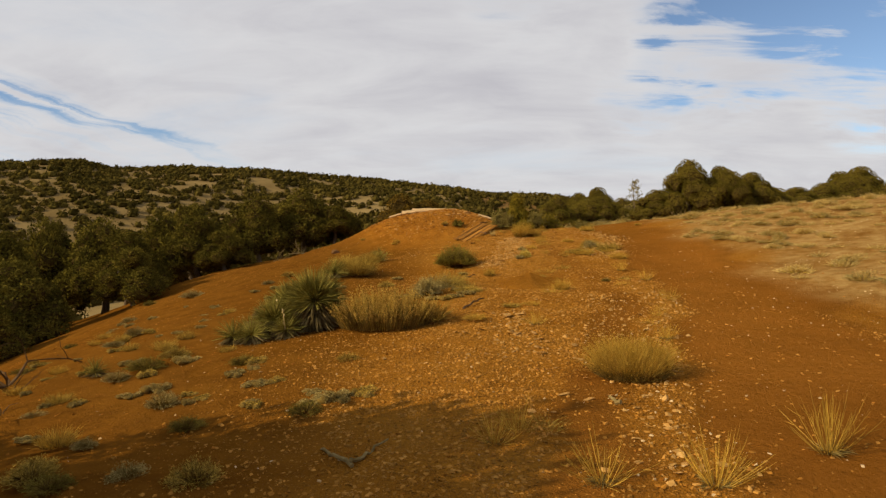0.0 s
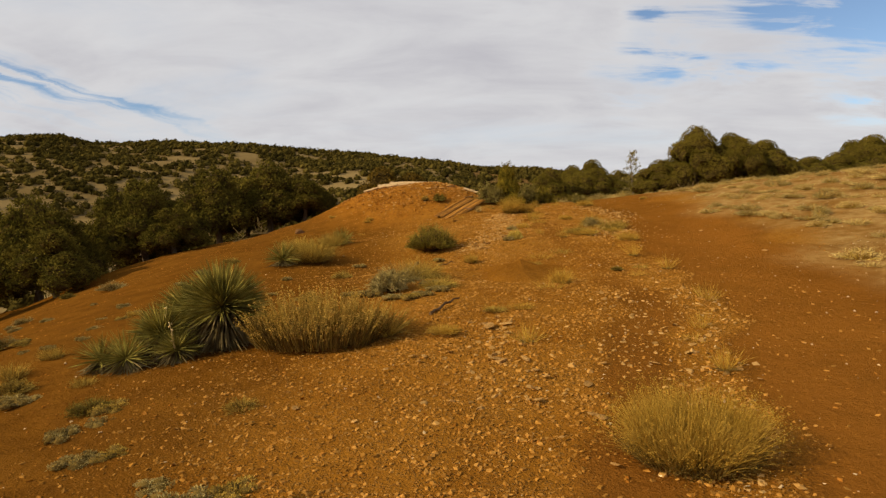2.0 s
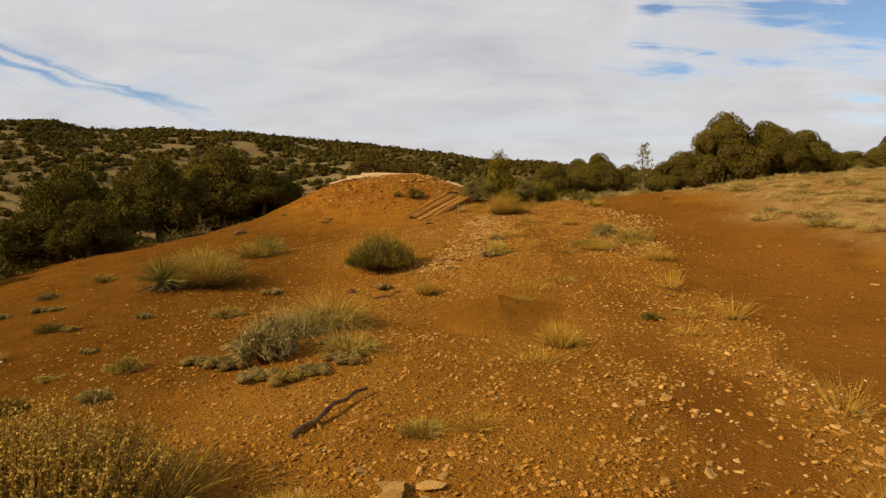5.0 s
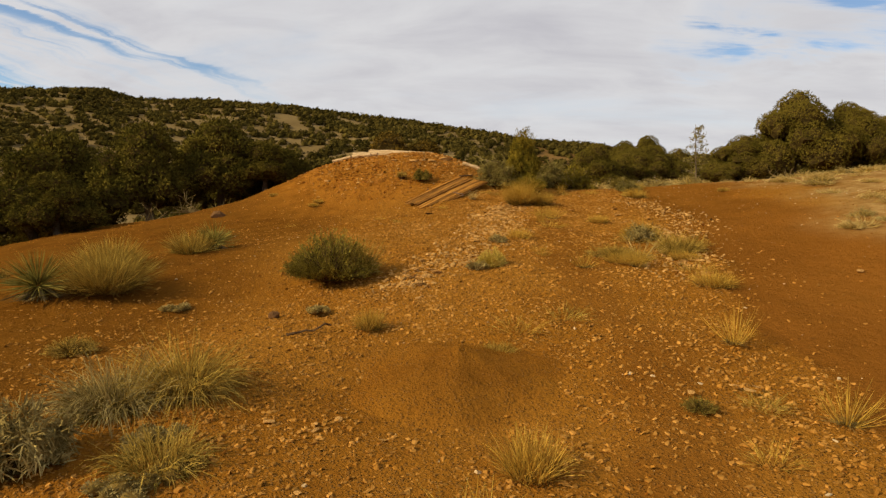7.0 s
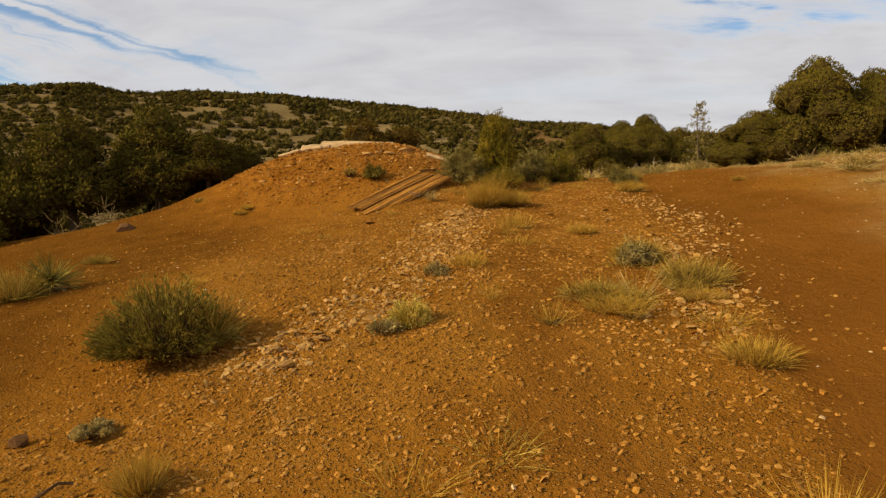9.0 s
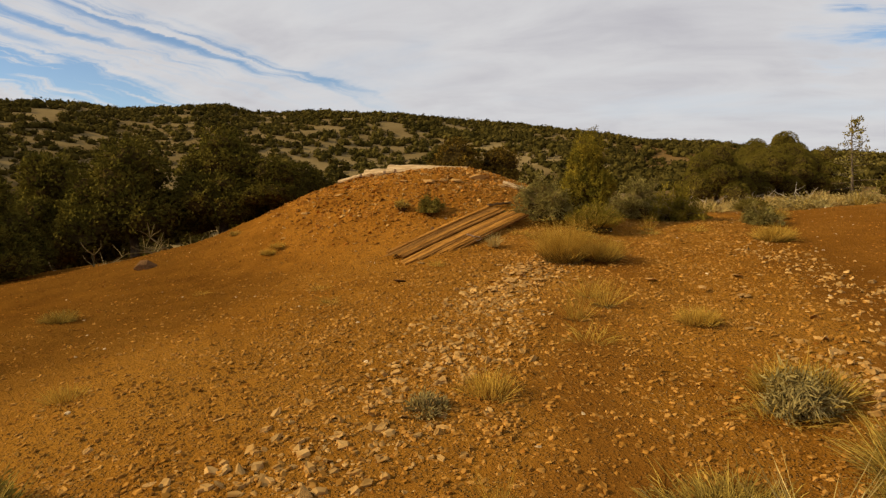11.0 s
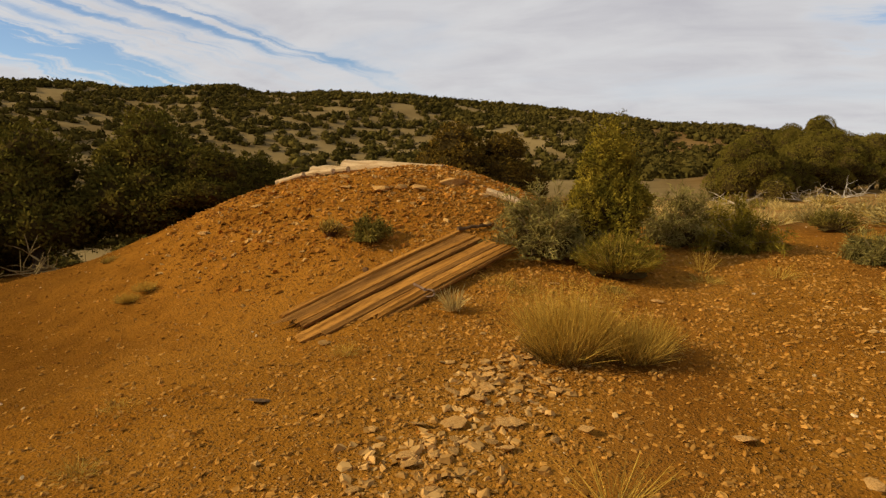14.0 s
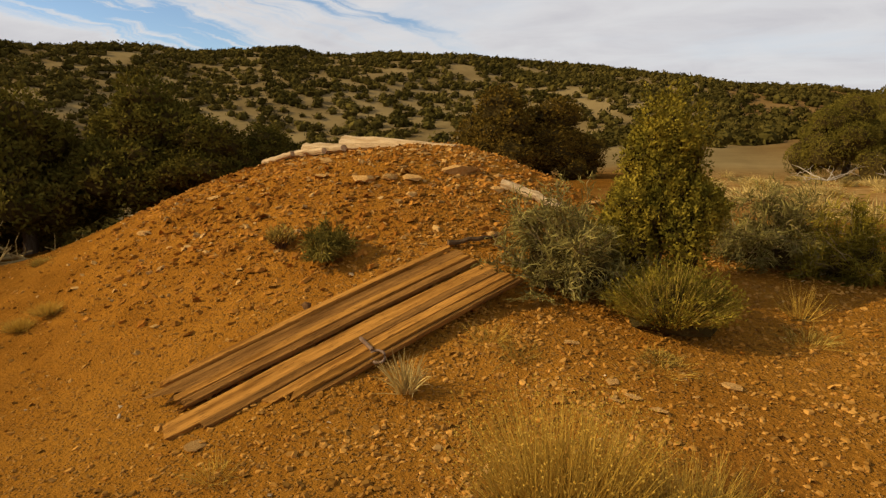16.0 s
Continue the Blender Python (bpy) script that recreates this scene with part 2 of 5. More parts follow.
SAGE = material("grey_green_leaf", (0.13, 0.10, 0.024), (0.31, 0.243, 0.066), 5, 0.85, 0.0, 0.35, 0.15, glow_through=0.12)
BRUSH = material("dark_brush_leaf", (0.105, 0.08, 0.014), (0.24, 0.175, 0.032), 6, 0.8, 0.0, 0.4, 0.15, glow_through=0.15)
YELLOW = material("yellow_brush_tip", (0.46, 0.335, 0.05), (0.62, 0.46, 0.105), 6, 0.8, 0.0, 0.35, 0.12, glow_through=0.2)
KHAKI = material("khaki_stem", (0.26, 0.165, 0.028), (0.49, 0.325, 0.062), 6, 0.85, 0.0, 0.4, 0.1, glow_through=0.12)
RABBIT = material("rabbitbrush_leaf", (0.125, 0.10, 0.015), (0.33, 0.25, 0.042), 6, 0.8, 0.0, 0.4, glow_through=0.15)
# brown of old growth, darkened for shade at the plants' bases and middles
DARK_GRASS = material("shaded_old_grass", (0.11, 0.07, 0.018), (0.22, 0.14, 0.035), 6, 0.9, 0.0, 0.4)
SEED = material("seed_head", (0.5, 0.36, 0.13), (0.66, 0.5, 0.24), 6, 0.85, 0.0, 0.3)
PLUME = material("tawny_seed", (0.36, 0.21, 0.035), (0.55, 0.35, 0.075), 6, 0.85, 0.0, 0.35)
ASH = material("ashen_leaf", (0.21, 0.15, 0.045), (0.40, 0.30, 0.105), 6, 0.9, 0.0, 0.35, 0.2)
YUCCA = material("yucca_leaf", (0.10, 0.086, 0.016), (0.42, 0.34, 0.075), 4, 0.5, 0.0, 0.35, 0.1, glow_through=0.1)
# dead leaf colour, darkened for the shade under the rosettes
YUCCA_DRY = material("shaded_dry_yucca_leaf", (0.08, 0.055, 0.02), (0.22, 0.16, 0.07), 5, 0.9, 0.0, 0.35)
TWIG = material("grey_twig", (0.15, 0.10, 0.036), (0.29, 0.21, 0.085), 7, 0.9, 0.4, 0.3, 0.15)
DEAD = material("bleached_wood", (0.34, 0.27, 0.19), (0.55, 0.46, 0.34), 6, 0.9, 0.6, 0.15, 0.2, stretch=(1, 1, 0.15))
DARK_TWIG = material("dark_twig", (0.08, 0.045, 0.02), (0.16, 0.095, 0.045), 7, 0.9, 0.4, 0.3)
PLANK = material("weathered_plank", (0.165, 0.066, 0.012), (0.45, 0.20, 0.037), 4, 0.85, 0.8, 0.05, 0.24, stretch=(0.35, 4, 4), c=(0.075, 0.032, 0.010))
TIMBER = material("pale_timber", (0.40, 0.25, 0.11), (0.62, 0.44, 0.24), 5, 0.85, 0.9, 0.05, 0.15, stretch=(0.4, 6, 6), c=(0.3, 0.17, 0.08))
OLD_PLANK = material("grey_rotten_plank", (0.115, 0.048, 0.012), (0.33, 0.15, 0.034), 5, 0.9, 1.0, 0.05, 0.15, stretch=(0.3, 5, 5), c=(0.04, 0.02, 0.008))
RUST = material("rusted_iron", (0.16, 0.085, 0.045), (0.3, 0.2, 0.13), 25, 0.7, 0.5, 0.05, metal=0.5)


# ---- the lie of the land ----
def step(a, b, v):
    u = np.clip((np.asarray(v, float) - a) / (b - a), 0, 1)
    return u * u * (3 - 2 * u)


def profile(knots, v):
    xs, ys = np.array(knots, float).T
    m = np.gradient(ys, xs)
    v = np.clip(np.asarray(v, float), xs[0], xs[-1])
    i = np.clip(np.searchsorted(xs, v) - 1, 0, len(xs) - 2)
    h = xs[i + 1] - xs[i]
    u = (v - xs[i]) / h
    return ((2*u**3 - 3*u**2 + 1) * ys[i] + (u**3 - 2*u**2 + u) * h * m[i] + (3*u**2 - 2*u**3) * ys[i + 1] + (u**3 - u**2) * h * m[i + 1])


ALONG = ((-120, -4), (-60, -1.6), (-20, -0.4), (0, 0.0), (6.5, 0.0), (9.5, 0.19), (12, 0.38), (14, 0.54), (16, 0.75), (18, 0.92), (20.5, 1.16), (23.5, 1.36), (26, 1.48), (31, 1.35), (43, 0.85), (70, 0.2), (130, -3))
LEFT = ((0, 0), (1, 0.02), (2.5, 0.14), (4.5, 0.27), (6.5, 0.52), (8.5, 0.95), (11, 1.7), (15, 2.9), (25, 5.0), (45, 7.0), (90, 7.0))
RIGHT = ((0, 0), (1, 0.02), (3, 0.3), (6, 0.75), (12, 1.2), (30, 1.9), (90, 2.0))
RIDGE = ((-180, 20), (-110, 26), (-60, 22.5), (-45, 21.5), (-30, 21.4), (-19, 21.2), (-9, 18.6), (1, 14.0), (11, 9.6), (20, 6.4), (40, 3), (90, 3), (180, 20))


def height(x, y):
    """The ground's height at x, y (arrays or numbers)."""
    x, y = np.asarray(x, float), np.asarray(y, float)
    z = profile(ALONG, y)
    z = z - profile(LEFT, np.maximum(1.2 - x, 0)) * (0.55 + 0.45 * step(-4, 8, y))
    z = z + profile(RIGHT, np.maximum(x - 4.8 - 0.05 * np.abs(y - 18), 0)) * (1 - 0.5 * step(20, 30, y))
    # a hollow before the spoil mound, then the mound
    z = z - 0.30 * np.exp(-((x + 1.6) / 3.0) ** 2 - ((y - 21.2) / 2.6) ** 2)
    z = z - 0.16 * np.exp(-((x + 4.6) / 2.0) ** 2 - ((y - 21.5) / 2.2) ** 2)
    yc = y - 27.2 + 0.45 * np.maximum(x, 0)
    d = np.hypot(np.where(x < -0.5, 1.13, 1.15) * (x + 0.5), np.where(yc > 0, 2 * yc, yc))
    z = z + (0.93 - 0.08 * np.clip(x, 0, 2.5)) * (1 - step(1.0, 5.3, d))
    # the hollow round a low cone of loose earth
    z = z - 0.20 * np.exp(-(np.hypot(x - 1.87, y - 13.2) / 1.2) ** 2)
    z = z - 0.20 * np.exp(-((x + 6.4) / 1.3) ** 2 - ((y - 25.6) / 2.5) ** 2) + 0.2 * np.exp(-((x + 9.5) / 2) ** 2 - ((y - 22) / 2.5) ** 2)
    # a shallow dip where the slope falls away
    z = z - 0.22 * np.exp(-((x + 0.5) / 1.6) ** 2 - ((y - 15.3) / 1.5) ** 2)
    # the far hill, across the valley
    far = np.hypot(x, y - 8)
    az = np.degrees(np.arctan2(x, y - 8))
    k = step(48, 205, far)
    z = z * (1 - k) + profile(RIDGE, az) * k - 0.03 * np.maximum(far - 215, 0)
    z = z + 1.1 * step(45, 110, far) * np.sin(x * 0.11 + 1.3 * np.sin(y * 0.043)) * np.sin(y * 0.083 + 0.7 * np.sin(x * 0.06))
    z = z + 1.4 * np.exp(-((az + 31.3) / 1.8) ** 2 - ((far - 200) / 22) ** 2)
    return z


def median(y):
    """The stony strip between the two wheel ruts."""
    return profile(((-120, -20), (0, 0.3), (4, 1.5), (8, 2.7), (10, 3.5), (12, 3.85), (14, 4.0), (16.5, 4.4), (18.5, 4.65), (20.6, 4.6), (24, 4.9), (130, 20)), y)


def left_rut(y):
    return profile(((-120, -20), (0, -0.35), (4, 0.9), (8, 2.1), (10, 2.85), (12, 3.15), (14, 3.2), (17, 3.1), (20, 3.1), (23, 3.6), (130, 18)), y)


def cone_mask(x, y):
    """How far the ground is the fine soil of the low cone."""
    return np.exp(-(np.hypot(x - 1.87, y - 13.35) / 0.8) ** 4)


def masks(x, y):
    """How far the ground at x, y is trodden track, dry field, gravel and far slope."""
    wob = 0.35 * np.sin(y * 0.9 + 0.6 * np.sin(x)) + 0.2 * np.sin(y * 2.3)
    small = 0.10 * np.sin(y * 1.7 + x) + 0.07 * np.sin(y * 4.1 + 2 * x)
    e = x - median(y) - small
    track = step(0.12, 0.5, e) * (1 - step(2.5, 3.5, e + wob)) * (1 - 0.5 * step(16, 24, y))
    rut = np.exp(-((x - left_rut(y) - small) / 0.36) ** 4)
    track = np.maximum(track, rut * (0.85 - 0.35 * step(10, 13, y)) * (1 - step(22, 24, y)))
    e = x - 2.5 - 0.125 * (y - 8) - wob
    dry = np.maximum(step(3.0, 4.6, e), 0.8 * step(27, 34, y) * step(1.0, 3.0, x)) * (1 - step(60, 80, y))
    gravel = (1 - track) * (0.12 + 0.88 * step(-1.9, 1.2, x + 0.02 * (y - 12) + 0.6 * (1 - step(8, 12.5, y)))) * step(-9, -6, x) * (1 - step(27, 31, y)) * (1 - 0.6 * dry)
    gravel = gravel * (1 - 0.5 * cone_mask(x, y))
    far = step(30, 52, np.hypot(x, y - 8)) * (1 - 0.5 * step(4, 14, x))
    return track, dry, gravel, far


def spoil_mask(x, y):
    """How far the ground is the spoil mound and its apron."""
    return 1 - step(2.8, 5.4, np.hypot(np.where(x < -0.4, 1.25, 1.1) * (x + 0.4), np.where(y > 27.2, 1.6, 0.85) * (y - 27.2)))


def mesh_of(name, verts, faces, mat, smooth=False):
    me = bpy.data.meshes.new(name)
    me.from_pydata(np.asarray(verts, float).tolist(), [], [tuple(int(i) for i in f) for f in faces] if not isinstance(faces, np.ndarray) else faces.tolist())
    if smooth:
        me.polygons.foreach_set("use_smooth", [True] * len(me.polygons))
    me.materials.append(mat)
    return me


def part(name, me, parent=None, label="", at=None):
    """A mesh linked as one object under its thing."""
    ob = new(name, me)
    ob.parent = parent
    if at is not None:
        ob.matrix_basis = at
    return tagged(ob, label)


def ground_z(x, y):
    return float(height(x, y))


def spot(x, y, turn=0.0, size=1.0, sink=0.02):
    return pose(x, y, ground_z(x, y) - sink, 0, 0, turn) @ Matrix.Diagonal((size, size, size, 1))


# ---- shapes ----
def joined(pieces):
    """One mesh's points and faces out of several."""
    V, F, n = [], [], 0
    for v, f in pieces:
        V.append(np.asarray(v, float))
        F += [tuple(int(i) + n for i in q) for q in f]
        n += len(v)
    return np.concatenate(V), F


def blades(root, way, length, width, droop, rng):
    """Narrow bent blades: seven points and three faces each; droop below nought curves them up."""
    n = len(root)
    way = way / np.linalg.norm(way, axis=1, keepdims=True)
    side = np.cross(way, rng.normal(size=(n, 3)))
    side /= np.linalg.norm(side, axis=1, keepdims=True) + 1e-9
    length, width = np.broadcast_to(length, n)[:, None], np.broadcast_to(width, n)[:, None]
    down = np.array([0, 0, -1.0]) * np.broadcast_to(droop, n)[:, None] * length
    one, two, tip = (root + way * length * u + down * u ** 2.4 for u in (0.4, 0.75, 1.0))
    V = np.stack([root - side * width / 2, root + side * width / 2, one - side * width * 0.5, one + side * width * 0.5, two - side * width * 0.36, two + side * width * 0.36, tip], 1).reshape(-1, 3)
    b = np.arange(n)[:, None] * 7
    F = []
    for q in ((0, 1, 3, 2), (2, 3, 5, 4), (4, 5, 6)):
        F += [tuple(r) for r in (b + np.array(q)).tolist()]
    return V, F, tip


def leaflets(root, way, length, width, rng, face=None):
    """Small pointed leaves: four points and one face each; face: the way that they lie open to."""
    n = len(root)
    way = way / np.linalg.norm(way, axis=1, keepdims=True)
    side = np.cross(way, unit(rng, n) if face is None else face + 0.45 * unit(rng, n))
    side /= np.linalg.norm(side, axis=1, keepdims=True) + 1e-9
    length = np.broadcast_to(length, n)[:, None]
    mid = root + way * length * 0.45
    V = np.stack([root, mid - side * width / 2, root + way * length, mid + side * width / 2], 1).reshape(-1, 3)
    return V, [tuple(q) for q in np.arange(4 * n).reshape(-1, 4).tolist()]


def tube(points, radii, sides=6, rough=0.0, rng=None):
    points = [Vector(p) for p in points]
    V, F = [], []
    for i, (p, r) in enumerate(zip(points, radii)):
        t = (points[min(i + 1, len(points) - 1)] - points[max(i - 1, 0)]).normalized()
        a = t.orthogonal().normalized()
        b = t.cross(a)
        for k in range(sides):
            w = 2 * math.pi * k / sides
            q = r * (1 + (rng.uniform(-rough, rough) if rough else 0))
            V.append(p + (a * math.cos(w) + b * math.sin(w)) * q)
    for i in range(len(points) - 1):
        for k in range(sides):
            F.append((i * sides + k, i * sides + (k + 1) % sides, (i + 1) * sides + (k + 1) % sides, (i + 1) * sides + k))
    F += [tuple(range(sides))[::-1], tuple(range((len(points) - 1) * sides, len(points) * sides))]
    return np.array([tuple(v) for v in V]), F


def wander(start, way, length, bends, loose, rng):
    p, d, out = Vector(start), Vector(way).normalized(), [Vector(start)]
    for _ in range(bends):
        d = (d + Vector(rng.normal(size=3)) * loose).normalized()
        p = p + d * (length / bends)
        out.append(p.copy())
    return out


def unit(rng, n):
    v = rng.normal(size=(n, 3))
    return v / np.linalg.norm(v, axis=1, keepdims=True)


def diamonds(at, size, rng):
    """Small four-sided buds."""
    n = len(at)
    u = unit(rng, n) * np.broadcast_to(size, n)[:, None]
    w = np.cross(u, unit(rng, n))
    V = np.stack([at - u, at + w, at + u * 0.9, at - w, at + np.cross(u, w) / (np.linalg.norm(u, axis=1, keepdims=True) + 1e-9)], 1).reshape(-1, 3)
    b = np.arange(n)[:, None] * 5
    F = []
    for q in ((0, 1, 4), (1, 2, 4), (2, 3, 4), (3, 0, 4)):
        F += [tuple(r) for r in (b + np.array(q)).tolist()]
    return V, F


def lump(centre, radius, rng, level=2, rough=0.18):
    bm = bmesh.new()
    bmesh.ops.create_icosphere(bm, subdivisions=level, radius=1)
    off = Vector(rng.uniform(0, 50, 3))
    V = []
    for v in bm.verts:
        s = 1 + rough * noise.noise(v.co * 2.2 + off) * 2
        V.append([centre[i] + v.co[i] * radius[i] * s for i in range(3)])
    bm.verts.index_update()
    F = [tuple(v.index for v in f.verts) for f in bm.faces]
    bm.free()
    return np.array(V), F


# ---- ground ----
def axis_steps(lo, hi, fine_lo, fine_hi, fine, grow):
    v = list(np.arange(fine_lo, fine_hi + 1e-6, fine))
    s = fine
    while v[-1] < hi:
        s *= grow
        v.append(v[-1] + s)
    s = fine
    while v[0] > lo:
        s *= grow
        v.insert(0, v[0] - s)
    return np.array(v)


def relief(x, y):
    """Small unevenness of the soil, some centimetres."""
    r = 0
    for k, (f, a) in enumerate(((0.9, 0.03), (2.1, 0.018), (4.7, 0.010), (9.5, 0.006))):
        c, s = math.cos(1.1 + 2 * k), math.sin(1.1 + 2 * k)
        r = r + a * np.sin(f * (c * x + s * y) + 1.7 * np.sin(0.8 * f * (c * y - s * x) + k)) * np.cos(f * 0.9 * (c * y - s * x) + 1.3 * np.sin(f * 0.7 * x + 2 * k))
    return r


def build_ground():
    xs = axis_steps(-900, 900, -9, 11, 0.14, 1.06)
    ys = axis_steps(-500, 1100, 1, 29, 0.14, 1.06)
    X, Y = np.meshgrid(xs, ys)
    tr, dry, gr, far = masks(X, Y)
    Z = height(X, Y) + relief(X, Y) * (1 - 0.7 * tr) - 0.015
    verts = np.stack([X.ravel(), Y.ravel(), Z.ravel()], 1)
    n, m = len(xs), len(ys)
    idx = np.arange(n * m).reshape(m, n)
    faces = np.stack([idx[:-1, :-1], idx[:-1, 1:], idx[1:, 1:], idx[1:, :-1]], -1).reshape(-1, 4)
    me = mesh_of("ground", verts, faces, EARTH, True)
    for name, v in (("track", tr), ("dry", dry), ("gravel", gr), ("far", far), ("spoil", spoil_mask(X, Y))):
        me.attributes.new(name, "FLOAT", "POINT").data.foreach_set("value", v.ravel().astype(np.float32))
    return tagged(new("ground", me), "bare red earth with a trodden track and gravel", "ground", kind="structure")


build_ground()


# ---- stones ----
def stone_mesh(seed, mat, flat=0.45, points=16):
    rng = np.random.default_rng(seed)
    bm = bmesh.new()
    for v in unit(rng, points) * rng.uniform(0.75, 1.0, (points, 1)):
        bm.verts.new((v[0], v[1] * 0.75, v[2] * flat))
    hull = bmesh.ops.convex_hull(bm, input=bm.verts)
    bmesh.ops.delete(bm, geom=[v for v in bm.verts if not v.link_faces], context="VERTS")
    me = bpy.data.meshes.new("stone")
    bm.to_mesh(me)
    bm.free()
    me.materials.append(mat)
    return me


STONES = [stone_mesh(40 + k, STONE, 0.10 + 0.04 * (k % 4)) for k in range(10)]


def lay_stone(name, me, x, y, size, rng, label, category, group="", tilt=14):
    ob = new(name, me)
    ob.matrix_basis = pose(x, y, ground_z(x, y) + size * 0.02 - 0.004, rng.uniform(-tilt, tilt), rng.uniform(-tilt, tilt), rng.uniform(0, 360)) @ Matrix.Diagonal((size, size, size, 1))
    return tagged(ob, label, category, group)


def scatter_slabs():
    rng = np.random.default_rng(5)
    # x, y, spread in x, spread in y, how many, smallest and largest radius
    for x, y, sx, sy, n, lo, hi in ((2.2, 19.6, 0.22, 0.45, 46, 0.03, 0.085), (2.3, 20.9, 0.22, 0.4, 52, 0.035, 0.10), (2.52, 21.6, 0.16, 0.2, 16, 0.03, 0.06), (2.08, 17.35, 0.12, 0.2, 14, 0.04, 0.09), (2.12, 18.4, 0.2, 0.4, 16, 0.03, 0.06),
                                    (1.35, 15.95, 0.2, 0.16, 26, 0.03, 0.075), (1.45, 16.6, 0.35, 0.35, 18, 0.03, 0.07), (0.9, 17.3, 0.5, 0.5, 14, 0.02, 0.05), (4.40, 16.65, 0.14, 0.24, 34, 0.022, 0.055), (4.66, 18.55, 0.08, 0.26, 22, 0.05, 0.12), (4.45, 20.5, 0.35, 0.6, 26, 0.03, 0.08),
                                    (1.02, 8.28, 0.10, 0.12, 7, 0.07, 0.12), (1.03, 9.6, 0.14, 0.1, 6, 0.05, 0.10), (1.6, 7.95, 0.5, 0.2, 8, 0.025, 0.06), (0.2, 8.3, 0.5, 0.4, 16, 0.03, 0.06), (2.45, 9.6, 0.12, 0.45, 22, 0.018, 0.035), (2.75, 8.0, 0.22, 0.35, 16, 0.018, 0.038), (1.2, 5.6, 0.3, 0.5, 12, 0.03, 0.07), (1.2, 7.0, 0.3, 0.4, 12, 0.03, 0.07), (1.5, 3.95, 0.1, 0.1, 9, 0.02, 0.04),
                                    (1.2, 12.5, 0.3, 0.35, 16, 0.025, 0.05), (3.72, 13.0, 0.15, 0.12, 10, 0.03, 0.05), (0.2, 26.2, 1.1, 0.4, 24, 0.05, 0.14), (8.5, 15.5, 1.2, 1.8, 14, 0.04, 0.09), (11, 20, 2.5, 3, 16, 0.04, 0.10), (-2.2, 25.2, 0.7, 0.7, 16, 0.05, 0.12), (3.1, 23.0, 0.35, 0.25, 22, 0.03, 0.08)):
        for _ in range(max(3, int(n * 0.52))):
            a, b = x + rng.normal() * sx, y + rng.normal() * sy
            lay_stone("stone", STONES[rng.integers(len(STONES))], a, b, rng.uniform(lo, hi), rng, "flat buff sandstone chip lying on red earth", "stone", "loose stones")


scatter_slabs()


def scatter_pebbles(name, label, mat, seed, count, lo, hi, box, weight, small=0.013):
    """Loose chips: the small ones four-sided points, the larger ones flat-topped broken blocks."""
    rng = np.random.default_rng(seed)
    point = np.array([(1, 0, -0.25), (0, 1, -0.25), (-1, 0, -0.25), (0, -1, -0.25), (0.15, 0.1, 0.6)], float)
    point_faces = np.array([(0, 1, 4), (1, 2, 4), (2, 3, 4), (3, 0, 4)])
    block = np.array([(1, 0.1, -0.3), (0.2, 0.95, -0.3), (-0.9, 0.35, -0.3), (-0.5, -0.85, -0.3), (0.55, -0.7, -0.3), (0.8, 0.1, 0.5), (0.15, 0.7, 0.55), (-0.7, 0.25, 0.5), (-0.4, -0.6, 0.6), (0.4, -0.5, 0.5)], float)
    block_faces = np.array([(0, 1, 6), (0, 6, 5), (1, 2, 7), (1, 7, 6), (2, 3, 8), (2, 8, 7), (3, 4, 9), (3, 9, 8), (4, 0, 5), (4, 5, 9), (5, 6, 7), (5, 7, 8), (5, 8, 9)])
    x = rng.uniform(box[0], box[1], count)
    y = box[2] + (box[3] - box[2]) * rng.uniform(0, 1, count) ** 1.15
    keep = rng.uniform(0, 1, count) < weight(x, y)
    x, y = x[keep], y[keep]
    size = lo * (hi / lo) ** (rng.uniform(0, 1, len(x)) ** 2.0)
    VV, FF, start = [], [], 0
    for shape, faces, pick in ((point, point_faces, size < small), (block, block_faces, size >= small)):
        px, py, sz = x[pick], y[pick], size[pick]
        n = len(px)
        if not n:
            continue
        k = len(shape)
        P = (shape[None] + rng.uniform(-0.24, 0.24, (n, k, 3))) * np.stack([sz, sz * rng.uniform(0.45, 0.95, n), sz * rng.uniform(0.25, 0.75, n)], 1)[:, None]
        w, t = rng.uniform(0, 6.28, n), rng.normal(0, 0.42, n)
        c, s = np.cos(w)[:, None], np.sin(w)[:, None]
        ct, st = np.cos(t)[:, None], np.sin(t)[:, None]
        qx, qz = P[..., 0] * ct - P[..., 2] * st, P[..., 0] * st + P[..., 2] * ct
        V = np.stack([qx * c - P[..., 1] * s, qx * s + P[..., 1] * c, qz], -1)
        V += np.stack([px, py, height(px, py) + relief(px, py) * (1 - 0.7 * masks(px, py)[0]) - 0.015 + sz * 0.08], 1)[:, None]
        VV.append(V.reshape(-1, 3))
        FF.append(start + (np.arange(n)[:, None, None] * k + faces).reshape(-1, 3))
        start += n * k
    tagged(new(name, mesh_of(name, np.concatenate(VV), np.concatenate(FF), mat)), label, "gravel", kind="stuff")


def patchy(x, y):
    return 0.5 + 0.5 * np.sin(1.3 * x + 1.1 * np.sin(0.9 * y)) * np.sin(0.8 * y + 1.3 * np.sin(0.7 * x))


